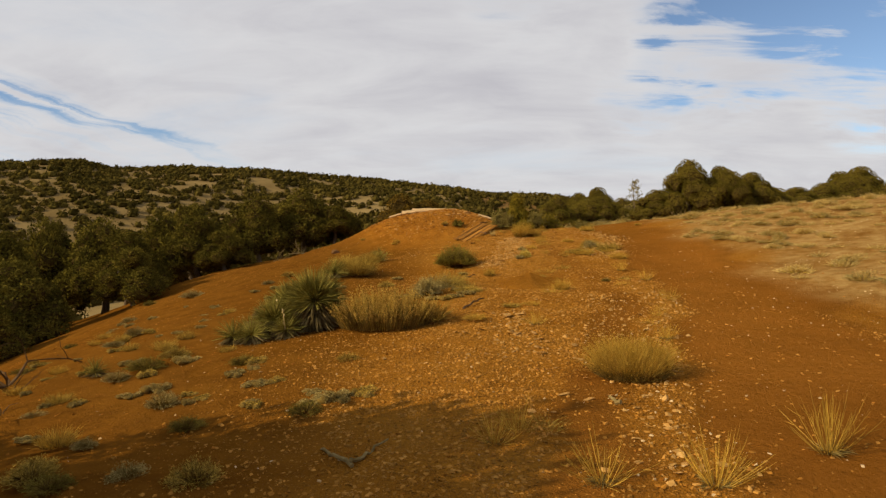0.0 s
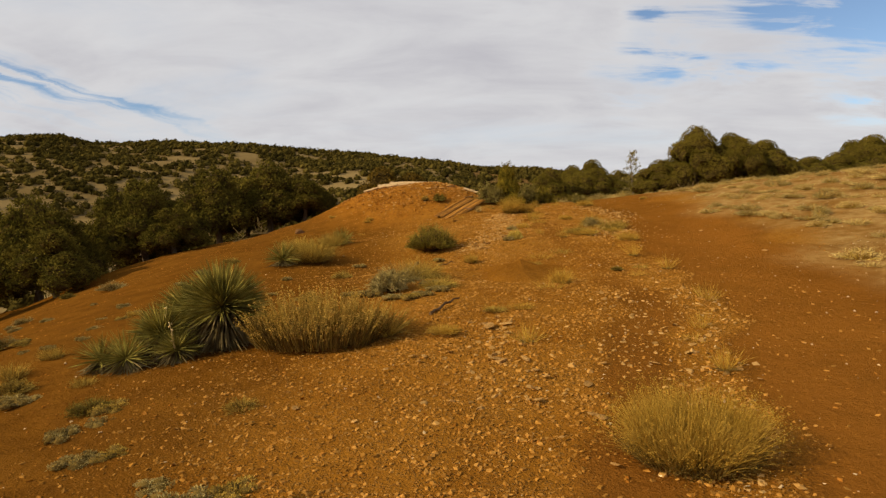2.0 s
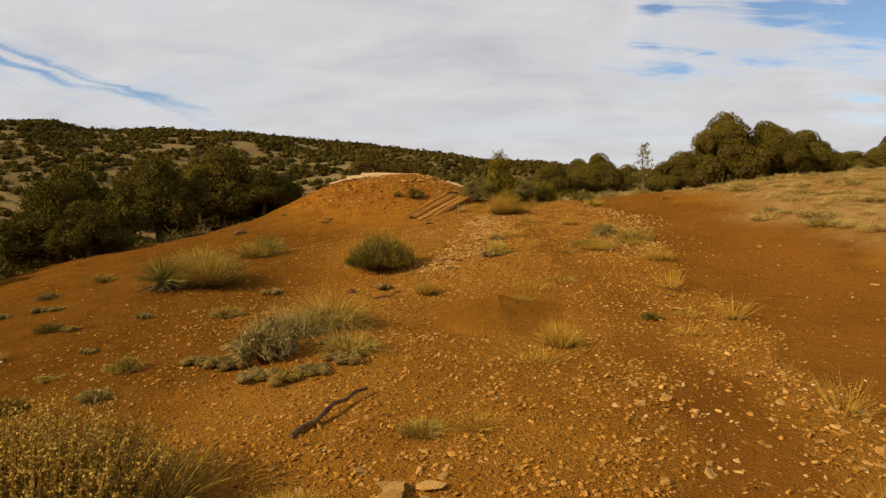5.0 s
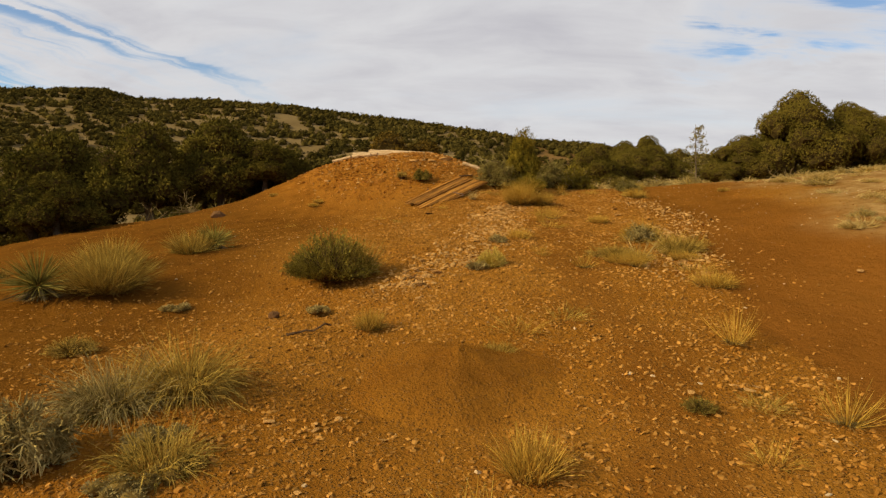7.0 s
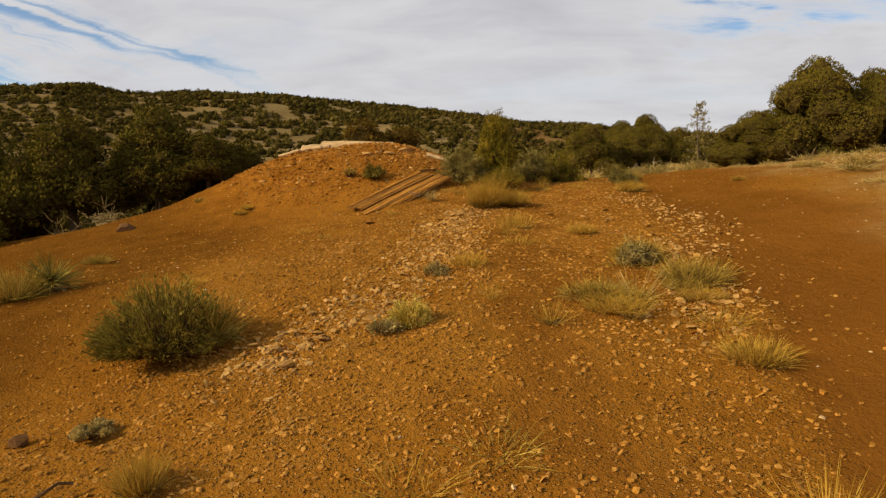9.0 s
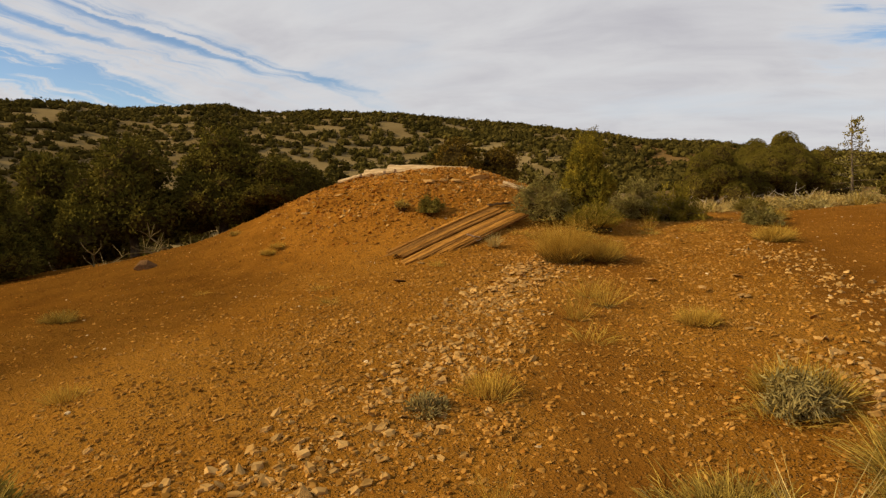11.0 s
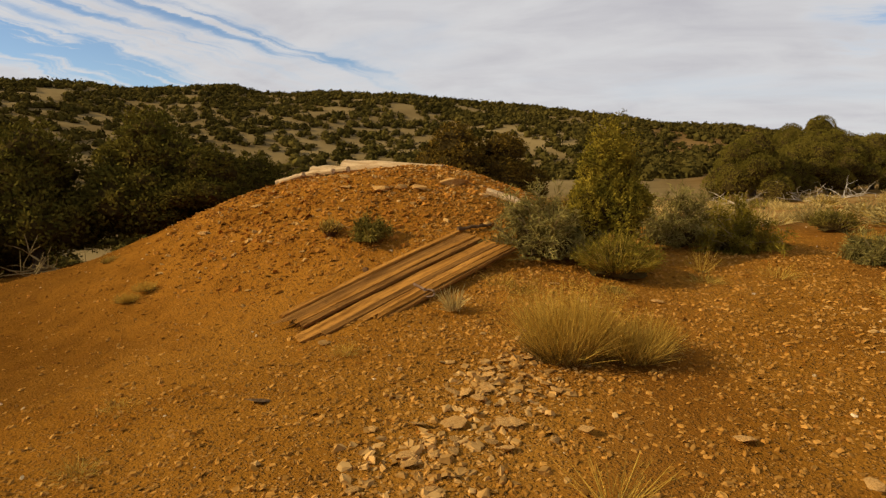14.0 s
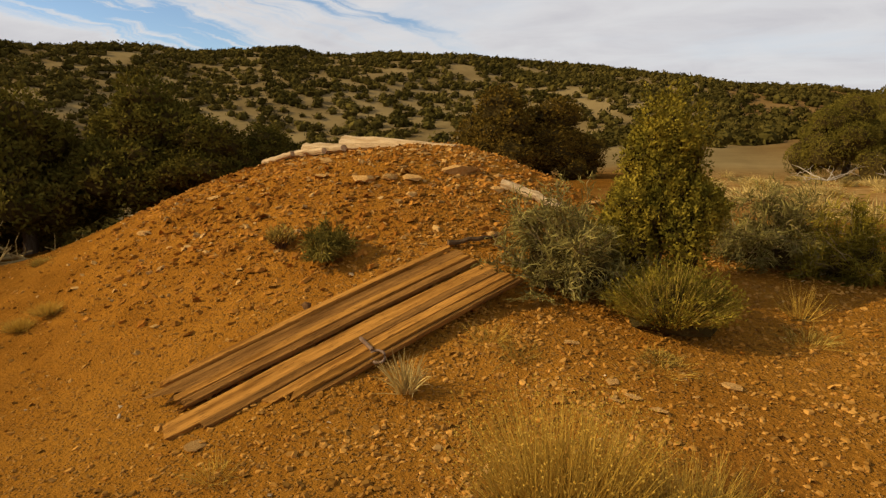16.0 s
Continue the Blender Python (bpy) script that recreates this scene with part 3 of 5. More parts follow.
def gravel_weight(x, y):
    tr, dry, gr, far = masks(x, y)
    cone = 1 - 0.96 * cone_mask(x, y)
    bands = np.exp(-((x - 2.2) / 0.9) ** 2) * step(14, 18, y) + np.exp(-((x - 1.0) / 1.0) ** 2) * step(13, 16, y) * (1 - step(18, 21, y))
    return (np.maximum(gr * (1 - 0.6 * step(15, 17.5, y) * step(1.3, 0.2, x)), 0.6 * (1 - tr) * step(-2.6, -0.6, x) * (1 - step(14, 16, y))) * (0.42 + 0.42 * patchy(x, y) + 0.45 * bands) + 0.03 + 0.1 * dry) * cone


scatter_pebbles("gravel", "orange buff gravel strewn on red earth", PEBBLE, 11, 330000, 0.006, 0.027, (-2.8, 5.6, 2.5, 26), gravel_weight, 0.015)
def band(x, y, line, wide):
    """Nearness to a broken line on the plan."""
    best = np.full(np.shape(x), 9.0)
    for (ax, ay), (bx, by) in zip(line, line[1:]):
        t = np.clip(((x - ax) * (bx - ax) + (y - ay) * (by - ay)) / ((bx - ax) ** 2 + (by - ay) ** 2), 0, 1)
        best = np.minimum(best, np.hypot(x - ax - t * (bx - ax), y - ay - t * (by - ay)))
    return np.exp(-(best / wide) ** 2)


def chip_weight(x, y):
    a = band(x, y, ((1.25, 15.8), (2.0, 17.4), (2.2, 19.2), (2.25, 20.7), (2.55, 21.7)), 0.34)
    b = band(x, y, ((4.25, 16.3), (4.6, 17.2)), 0.3) + band(x, y, ((4.5, 18.9), (4.75, 18.2)), 0.22) + 0.35 * band(x, y, ((5.0, 18.5), (5.5, 20.5), (5.0, 23)), 0.4)
    c = 0.22 * band(x, y, ((0.9, 7.6), (1.0, 9.7)), 0.4) + 0.24 * band(x, y, ((2.05, 8.2), (2.55, 9.8), (2.7, 11)), 0.28)
    d = 0.4 * band(x, y, ((-0.6, 26.6), (1.4, 25.6)), 0.5)
    e = 0.2 * np.exp(-((x - median(y)) / 0.28) ** 2) * (1 - step(11, 12, y))
    return np.clip(1.3 * a + b + c + d + e, 0, 1) * (0.35 + 0.65 * patchy(2.3 * x, 2.3 * y))


scatter_pebbles("stone_chips", "bands of pale flat stone chips on red earth", STONE_CHIP, 14, 160000, 0.010, 0.048, (-1.5, 6, 2.5, 27), chip_weight, 0.014)
scatter_pebbles("clods", "small red clods and chips on bare earth", CLOD, 13, 95000, 0.006, 0.024, (-9, 9, 1.5, 28.5), lambda x, y: (0.26 + 0.2 * step(17, 20, y) + 0.6 * step(21, 24, y) * (1 - masks(x, y)[1])) * (1 - 0.75 * masks(x, y)[0]) * (1 - 0.85 * cone_mask(x, y)))
scatter_pebbles("pale_gravel", "small pale pebbles on the trodden track", WHITE_PEBBLE, 12, 34000, 0.005, 0.024, (-4, 15, 1.5, 30), lambda x, y: 0.08 + 0.02 * masks(x, y)[0] + 0.5 * np.exp(-((x - median(y) - 0.1) / 0.35) ** 2) * (1 - step(10.5, 12.5, y)) + 0.6 * masks(x, y)[1] * patchy(1.7 * x, 1.7 * y))


scatter_pebbles("rubble", "broken red rubble on the spoil mound", SPOIL, 15, 26000, 0.008, 0.055, (-5, 3, 22.3, 27.8), lambda x, y: step(4.6, 3.0, np.hypot((x + 0.35) * 1.4, y - 27.2)))
scatter_pebbles("pale_rubble", "pale stone chips on the spoil mound", STONE_CHIP, 16, 5600, 0.008, 0.05, (-4, 3, 22.3, 27.8), lambda x, y: step(4.8, 1.5, np.hypot((x + 0.35) * 1.4, y - 27.2)))


def dirt_mound(x, y, r, h):
    """A low cone of fine earth with a worn tip, its skirt running out into the ground."""
    V, F, rings, sides = [], [], 22, 56
    g = ground_z(x, y)
    for i in range(rings + 1):
        u = i / rings
        for k in range(sides):
            w = 2 * math.pi * k / sides
            rr = r * u * (1 + 0.08 * math.sin(3 * w + 1) + 0.05 * math.sin(7 * w))
            px, py = rr * math.cos(w), rr * math.sin(w)
            bump = 0.016 * noise.noise(Vector((px * 7, py * 7, 1.5))) + 0.006 * noise.noise(Vector((px * 24, py * 24, 4)))
            rise = h * max(0.0, 0.93 * (1 - u) ** 1.25 + 0.12 * math.exp(-(u / 0.10) ** 2)) + bump * (1 - u * u) - 0.03 * u ** 5
            low = ground_z(x + px, y + py) + float(relief(x + px, y + py)) - 0.015 - g
            V.append((px, py, low * u ** 2 + rise))
    for i in range(rings):
        for k in range(sides):
            F.append((i * sides + k, i * sides + (k + 1) % sides, (i + 1) * sides + (k + 1) % sides, (i + 1) * sides + k))
    me = mesh_of("dirt_mound", V, F, EARTH, True)
    P = np.array(V)
    me.attributes.new("gravel", "FLOAT", "POINT").data.foreach_set("value", masks(P[:, 0] + x, P[:, 1] + y)[2].astype(np.float32))
    ob = new("dirt_mound", me)
    ob.matrix_basis = pose(x, y, g)
    return tagged(ob, "low smooth cone of fine brown-red earth", "dirt mound")


dirt_mound(1.87, 13.62, 0.95, 0.22)


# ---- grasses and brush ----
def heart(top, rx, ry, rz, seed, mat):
    """A dark lump inside a plant, standing in for the shade between its leaves."""
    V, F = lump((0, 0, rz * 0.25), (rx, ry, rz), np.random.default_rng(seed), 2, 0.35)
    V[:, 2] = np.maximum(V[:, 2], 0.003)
    part("inner_wood", mesh_of("inner_wood", V, F, mat), top, "dark lump for the shade inside the plant")


def grass_tuft(seed, h, r, count, lean, mat, thatch=THATCH, wide=0.0048, droop=0.2, heads=None, base=0.5, thick=0.4):
    """A bunch grass: fine blades over a grey mat of old ones."""
    rng = np.random.default_rng(seed)
    top = new("grass_tuft")

    def bunch(n, hh, spread, ln, w, dr):
        a, q = rng.uniform(0, 6.283, n), np.sqrt(rng.uniform(0, 1, n))
        root = np.stack([np.cos(a) * q * r * spread, np.sin(a) * q * r * spread, np.zeros(n)], 1)
        tilt = np.radians(ln) * q * rng.uniform(0.6, 1.15, n)
        a2 = a + rng.normal(0, 0.45, n)
        way = np.stack([np.cos(a2) * np.sin(tilt), np.sin(a2) * np.sin(tilt), np.cos(tilt)], 1)
        way = way + rng.normal(size=(n, 3)) * 0.24
        return blades(root, way, hh * rng.uniform(0.45, 1.08, n), w, dr * rng.uniform(0.2, 1.6, n), rng)

    V, F, tips = bunch(count, h, base, lean, wide, droop)
    tagged(part("foliage", mesh_of("foliage", V, F, mat), top), kind="stuff")
    # a dark thatch also puts the tuft's base shade into this mat's colour
    V2, F2, _ = bunch(int(count * thick), h * 0.5, base * 1.15, lean * 1.25, wide * 1.2, droop * 1.5)
    tagged(part("old_growth", mesh_of("old_growth", V2, F2, thatch), top, "grey matted old growth"), kind="stuff")
    if heads:
        pick = tips[rng.uniform(size=len(tips)) < 0.6]
        V3, F3 = diamonds(np.concatenate([pick, pick + rng.normal(size=pick.shape) * 0.012]), 0.0055, rng)
        tagged(part("seed_spray", mesh_of("seed_spray", V3, F3, heads), top, "pale seed heads"), kind="stuff")
    return top


def shrub(seed, h, r, stems, mat, twig=TWIG, leaf=0.02, leaves=5, spread=55, tips=None, name="shrub", squash=1.0, dome=0.3, loose=0.7):
    """A low bush: twigs from one foot, fine leaves along them, paler tips."""
    rng = np.random.default_rng(seed)
    top = new(name)
    a, q = rng.uniform(0, 6.283, stems), np.sqrt(rng.uniform(0, 1, stems))
    tilt = np.radians(spread) * q
    way = np.stack([np.cos(a) * np.sin(tilt), np.sin(a) * np.sin(tilt) * squash, np.cos(tilt)], 1)
    root = np.stack([np.cos(a) * q, np.sin(a) * q * squash, np.zeros(stems)], 1) * r * dome
    long = (1 - dome * q) / np.sqrt((np.sin(tilt) / r) ** 2 + (np.cos(tilt) / h) ** 2) * rng.uniform(0.72, 1.06, stems) + 0.25 * h * dome * q
    V, F, ends = blades(root, way, long, 0.007, 0.04, rng)
    tagged(part("twig_mass", mesh_of("twig_mass", V, F, twig), top, "fine brittle twigs"), kind="stuff")
    k = rng.integers(0, stems, stems * leaves)
    f = rng.uniform(0.35, 1.0, len(k)) ** 0.7
    at = root[k] + (ends[k] - root[k]) * f[:, None] + rng.normal(size=(len(k), 3)) * leaf * 0.9
    at[:, 2] = np.maximum(at[:, 2], 0.01)
    lw = way[k] + loose * unit(rng, len(k))
    V, F = leaflets(at, lw, leaf * rng.uniform(1.2, 3.2, len(k)), leaf * 0.5, rng)
    tagged(part("foliage", mesh_of("foliage", V, F, mat), top), kind="stuff")
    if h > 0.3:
        heart(top, r * 0.56, r * 0.56 * squash, h * 0.42, seed, INNER_SHADE)
    if tips:
        k = rng.integers(0, stems, int(stems * 2.0))
        at = root[k] + (ends[k] - root[k]) * rng.uniform(0.62, 1.03, len(k))[:, None] + rng.normal(size=(len(k), 3)) * leaf
        V, F = diamonds(at, max(leaf * 0.42, 0.0068), rng)
        tagged(part("flower_spray", mesh_of("flower_spray", V, F, tips), top, "pale dry flower tips"), kind="stuff")
    return top


def sagebrush(seed, h, r, limbs, leaf=SAGE, name="sagebrush"):
    """A tangled bush: crooked limbs that fork, hung with small curled leaves."""
    rng = np.random.default_rng(seed)
    top = new(name)
    wood, roots, ways = [], [], []
    for k in range(limbs):
        a, q = 2.4 * k + rng.normal() * 0.3, math.sqrt((k + 0.5) / limbs)
        tilt = math.radians(86) * q
        d = Vector((math.cos(a) * math.sin(tilt), math.sin(a) * math.sin(tilt), math.cos(tilt)))
        long = (r * math.sin(tilt) + h * math.cos(tilt)) * rng.uniform(0.5, 0.76)
        pts = wander((0, 0, 0.02), d, long, 5, 0.24, rng)
        wood.append(tube(pts, np.linspace(0.012, 0.003, 6), 4))
        for _ in range(7):
            b = pts[rng.integers(2, 6)]
            sub = wander(b, d + Vector(rng.normal(size=3)) * 0.65, h * rng.uniform(0.14, 0.28), 3, 0.4, rng)
            wood.append(tube(sub, (0.005, 0.004, 0.003, 0.002), 3))
            for p, e in zip(sub[1:], sub):
                roots += [tuple(p)] * 9
                ways += [tuple((p - e).normalized())] * 9
    heart(top, r * 0.45, r * 0.45, h * 0.36, seed, INNER_SHADE)
    V, F = joined(wood)
    V[:, 2] = np.maximum(V[:, 2], 0.004)
    tagged(part("twig_mass", mesh_of("twig_mass", V, F, TWIG), top, "grey crooked twigs"), kind="stuff")
    R, W = np.array(roots) + rng.normal(size=(len(roots), 3)) * 0.022, np.array(ways) + 0.8 * unit(rng, len(roots))
    V, F, _ = blades(R, W, rng.uniform(0.03, 0.085, len(R)), 0.0075, rng.uniform(-0.3, 0.6, len(R)), rng)
    V[:, 2] = np.maximum(V[:, 2], 0.006)
    tagged(part("foliage", mesh_of("foliage", V, F, leaf), top), kind="stuff")
    return top


def plume_shrub(seed, h, rx, ry, stems):
    """Upright dry stalks in a dense stand, each set with small seed heads along its upper part."""
    rng = np.random.default_rng(seed)
    top = new("seedhead_shrub")
    a, q = rng.uniform(0, 6.283, stems), np.sqrt(rng.uniform(0, 1, stems))
    root = np.stack([np.cos(a) * q * rx * 0.8, np.sin(a) * q * ry * 0.8, np.zeros(stems)], 1)
    tilt = np.radians(30) * q ** 2 * rng.uniform(0.4, 1.3, stems) + np.abs(rng.normal(0, 0.07, stems))
    way = np.stack([np.cos(a) * np.sin(tilt), np.sin(a) * np.sin(tilt), np.cos(tilt)], 1)
    long = h * (1 - 0.28 * q ** 3) * rng.uniform(0.6, 1.08, stems)
    V, F, ends = blades(root, way, long, 0.006, 0.06, rng)
    tagged(part("stalk_mass", mesh_of("stalk_mass", V, F, KHAKI), top, "upright khaki stalks"), kind="stuff")
    n = stems * 3
    a2, q2 = rng.uniform(0, 6.283, n), np.sqrt(rng.uniform(0, 1, n))
    r2 = np.stack([np.cos(a2) * q2 * rx * 0.85, np.sin(a2) * q2 * ry * 0.85, np.zeros(n)], 1)
    w2 = np.stack([np.cos(a2) * q2 * 0.5, np.sin(a2) * q2 * 0.5, np.ones(n)], 1) + rng.normal(size=(n, 3)) * 0.16
    V, F, _ = blades(r2, w2, h * rng.uniform(0.25, 0.72, n), 0.006, 0.1, rng)
    tagged(part("twig_mass", mesh_of("twig_mass", V, F, DARK_GRASS), top, "dry inner twigs, darkened for the shade among stalks"), kind="stuff")
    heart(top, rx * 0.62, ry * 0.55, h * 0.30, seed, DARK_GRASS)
    k = np.repeat(np.arange(stems), 16)
    f = rng.uniform(0.42, 1.02, len(k))
    at = root[k] + way[k] * (long[k] * f)[:, None] - np.array([0, 0, 0.06]) * (long[k] * f ** 2.4)[:, None] + rng.normal(size=(len(k), 3)) * 0.008
    V, F = diamonds(at, rng.uniform(0.005, 0.012, len(k)), rng)
    tagged(part("seed_spray", mesh_of("seed_spray", V, F, PLUME), top, "tawny seed heads"), kind="stuff")
    return top


def fan_grass(seed, h, stems, lean=58, mat=None, wide=0.0040, haze=90):
    """A coarse grass: stout stems fanned from one foot and curving up, over a grey mat."""
    rng = np.random.default_rng(seed)
    top = new("grass_tuft")
    a, q = rng.uniform(0, 6.283, stems), rng.uniform(0, 1, stems) ** 0.6
    root = np.stack([np.cos(a) * q, np.sin(a) * q, np.zeros(stems)], 1) * h * 0.22
    tilt = np.radians(lean) * q * rng.uniform(0.7, 1.15, stems)
    way = np.stack([np.cos(a) * np.sin(tilt), np.sin(a) * np.sin(tilt), np.cos(tilt)], 1) + rng.normal(size=(stems, 3)) * 0.12
    V, F, tips = blades(root, way, h * rng.uniform(0.6, 1.15, stems), wide, rng.uniform(-0.28, 0.1, stems), rng)
    k = rng.integers(0, stems, stems)
    f = rng.uniform(0.35, 0.75, stems)[:, None]
    V2, F2, _ = blades(root[k] + (tips[k] - root[k]) * f * 0.9, way[k] + 0.7 * unit(rng, stems), h * rng.uniform(0.15, 0.4, stems), wide * 0.6, -0.1, rng)
    V, F = joined([(V, F), (V2, F2)])
    tagged(part("stem_fan", mesh_of("stem_fan", V, F, mat or GOLD), top), kind="stuff")
    a = rng.uniform(0, 6.283, haze)
    low = np.stack([np.cos(a), np.sin(a), rng.uniform(0.1, 0.7, haze)], 1)
    V, F, _ = blades(low * np.array([1, 1, 0]) * h * 0.1 * rng.uniform(0, 1, (haze, 1)), low, h * rng.uniform(0.2, 0.5, haze), 0.005, 0.2, rng)
    V[:, 2] = np.maximum(V[:, 2], 0.004)
    tagged(part("old_growth", mesh_of("old_growth", V, F, THATCH), top, "grey matted old growth"), kind="stuff")
    return top


def cushion(seed, r, mat):
    """A low cushion plant: several knobbly mounds set close with short leaves."""
    rng = np.random.default_rng(seed)
    top = new("cushion_plant")
    mounds, leafy = [], []
    for k in range(7):
        a, q = 2.4 * k, r * 0.30 * math.sqrt(k)
        c = np.array([math.cos(a) * q, math.sin(a) * q, r * 0.08])
        rr = np.array([1, 1, 0.75]) * r * rng.uniform(0.22, 0.38)
        mounds.append(lump(c, rr * 0.85, rng, 2, 0.3))
        n = 170
        d = unit(rng, n)
        d[:, 2] = np.abs(d[:, 2])
        leafy.append(leaflets(c + d * rr * rng.uniform(0.75, 1.05, (n, 1)), d + 0.6 * unit(rng, n), r * rng.uniform(0.05, 0.13, n), r * 0.035, rng))
    V, F = joined(mounds)
    part("mound", mesh_of("mound", V, F, DARK_GRASS, True), top, "dark woody cushion")
    V, F = joined(leafy)
    tagged(part("foliage", mesh_of("foliage", V, F, mat), top), kind="stuff")
    return top


def yucca(seed, r, count, skirt, stalks=0, lift=0.2):
    """A rosette of stiff leaves over a skirt of dead ones that hangs to the ground."""
    rng = np.random.default_rng(seed)
    top = new("yucca")
    d = unit(rng, count * 3)
    d = d[d[:, 2] > -0.35][:count]
    root = np.zeros_like(d) + np.array([0, 0, r * lift]) + d * r * 0.08
    V, F, _ = blades(root, d + np.array([0, 0, 0.16]), r * rng.uniform(0.7, 1.08, len(d)), r * 0.021, 0.05, rng)
    V[:, 2] = np.maximum(V[:, 2], 0.0)
    tagged(part("rosette", mesh_of("rosette", V, F, YUCCA), top, "stiff grey-green spiked leaves"), kind="stuff")
    a = rng.uniform(0, 6.283, skirt)
    w = np.stack([np.cos(a), np.sin(a), rng.uniform(-1.3, 0.0, skirt)], 1)
    root = np.stack([np.cos(a) * r * 0.1, np.sin(a) * r * 0.1, r * lift * rng.uniform(0.35, 1.0, skirt)], 1)
    V, F, _ = blades(root, w, r * rng.uniform(0.5, 0.95, skirt), r * 0.04, 0.25, rng)
    V[:, 2] = np.maximum(V[:, 2], 0.0)
    tagged(part("dry_skirt", mesh_of("dry_skirt", V, F, YUCCA_DRY), top, "dry grey dead leaves"), kind="stuff")
    for _ in range(stalks):
        b = Vector((rng.normal() * 0.12 * r, rng.normal() * 0.12 * r, r * 0.2))
        pts = wander(b, (rng.normal() * 0.1, rng.normal() * 0.1, 1), r * rng.uniform(1.05, 1.4), 4, 0.05, rng)
        sv, sf = tube(pts, (0.011, 0.010, 0.008, 0.007, 0.005), 5)
        al = np.array([tuple(pts[2].lerp(pts[4], t)) for t in np.linspace(0, 1, 9)]) + rng.normal(size=(9, 3)) * 0.012
        dv, df = diamonds(al, 0.016, rng)
        V, F = joined([(sv, sf), (dv, df)])
        part("flower_stalk", mesh_of("flower_stalk", V, F, SEED), top, "bleached old flower stalk")
    return top


def place(source, x, y, turn=0.0, size=1.0, label="", category="", group="", sink=0.015):
    """Set the thing itself down at x, y."""
    source.matrix_basis = spot(x, y, turn, size, sink)
    return tagged(source, label, category, group)


GOLD_LABEL = "golden dry bunch grass on red earth"
STRAW_LABEL = "sparse straw-coloured grass with grey base"
# the big plants that the path goes past
place(yucca(1, 0.56, 1500, 900, 3, 0.80), -2.08, 9.92, 20, 1, "large grey-green spiky yucca with bleached stalks", "yucca", "yuccas")
place(yucca(2, 0.38, 800, 420, 1, 0.70), -2.66, 9.62, 80, 1, "silvery yucca rosette crowding a larger one", "yucca", "yuccas")
place(yucca(9, 0.46, 1000, 420, 0, 0.75), -2.50, 10.12, 200, 1, "leaning yucca rosette in a clump", "yucca", "yuccas")
place(yucca(3, 0.30, 330, 300, 1, 0.45), -2.42, 9.42, 140, 1, "small yucca rosette with pale dead skirt", "yucca", "yuccas")
place(yucca(4, 0.34, 260, 240, 0, 0.35), -2.92, 9.32, 10, 1, "low grey yucca half withered", "yucca", "yuccas")
place(yucca(5, 0.32, 220, 200, 0, 0.35), -3.22, 9.40, 60, 1, "low grey yucca half withered", "yucca", "yuccas")
place(yucca(7, 0.42, 260, 140, 0, 0.3), -2.72, 15.45, 33, 1, "low dark spiky yucca beside grass", "yucca", "yuccas")
place(yucca(8, 0.24, 120, 90, 0, 0.2), -4.85, 8.55, 33, 1, "small grey spiky yucca on the slope", "yucca", "yuccas")
place(plume_shrub(20, 0.66, 0.80, 0.46, 700), -0.92, 9.55, 4, 1, "wide khaki shrub full of tawny seed heads", "shrub")
place(grass_tuft(21, 0.46, 0.3, 420, 58, KHAKI, DARK_GRASS), -0.22, 9.62, 0, 1, "khaki grass leaning from a seedhead shrub", "grass", "bunch grasses")
place(shrub(22, 0.60, 0.47, 1000, RABBIT, DARK_TWIG, 0.017, 16, 74, None, "rabbitbrush", 1, 0.5, 0.3), 0.30, 16.12, 0, 1, "rounded dark green rabbitbrush on gravel", "shrub")
place(grass_tuft(23, 0.50, 0.24, 420, 38, KHAKI, STRAW, wide=0.004), 0.62, 16.2, 0, 1, STRAW_LABEL, "grass", "bunch grasses")
place(grass_tuft(24, 0.46, 0.36, 4600, 32, GOLD, DARK_GRASS, wide=0.0026, base=0.85, heads=GOLD, thick=0.7), 1.92, 6.45, 0, 1, "dense golden bunch grass dome beside the track", "grass", "bunch grasses")
place(grass_tuft(25, 0.62, 0.5, 1900, 50, KHAKI, DARK_GRASS, wide=0.004), -2.15, 15.75, 0, 1, "khaki bunch grass behind a spiky yucca", "grass", "bunch grasses")
place(grass_tuft(48, 0.52, 0.42, 1200, 50, KHAKI, BRUSH), -2.62, 16.6, 0, 1, "khaki bunch grass behind a spiky yucca", "grass", "bunch grasses")
place(grass_tuft(47, 0.44, 0.34, 900, 46, KHAKI, BRUSH), -2.05, 17.6, 0, 1, "golden bunch grass on the slope", "grass", "bunch grasses")
place(yucca(41, 0.36, 240, 120, 0, 0.3), -1.85, 17.9, 12, 1, "dark spiky yucca under golden grass", "yucca", "yuccas")
place(grass_tuft(26, 0.60, 0.34, 1500, 60, KHAKI, DARK_GRASS, wide=0.0034, droop=0.85, thick=0.8), 0.12, 12.95, 0, 1, "tall drooping grass over a grey base", "grass", "bunch grasses")
place(grass_tuft(27, 0.52, 0.42, 1500, 66, ASH, BRUSH, wide=0.0034, droop=0.85, thick=0.9), -0.22, 12.72, 60, 1, "grey-green drooping grass clump", "grass", "bunch grasses")
place(grass_tuft(46, 0.30, 0.36, 620, 66, KHAKI, BRUSH, wide=0.0036, droop=0.7), 0.44, 12.02, 0, 1, "matted grey-gold grass beside the path", "grass", "bunch grasses")
place(sagebrush(44, 0.18, 0.34, 30, ASH, "grey_brush"), -0.30, 12.0, 0, 1, "dark brittle brush matted on the ground", "shrub")
place(shrub(28, 0.25, 0.155, 480, YELLOW, KHAKI, 0.011, 12, 82, None, "yellow_brush", 1, 0.4, 0.5), 2.12, 16.28, 0, 1, "rounded pale yellow brush on gravel", "shrub")
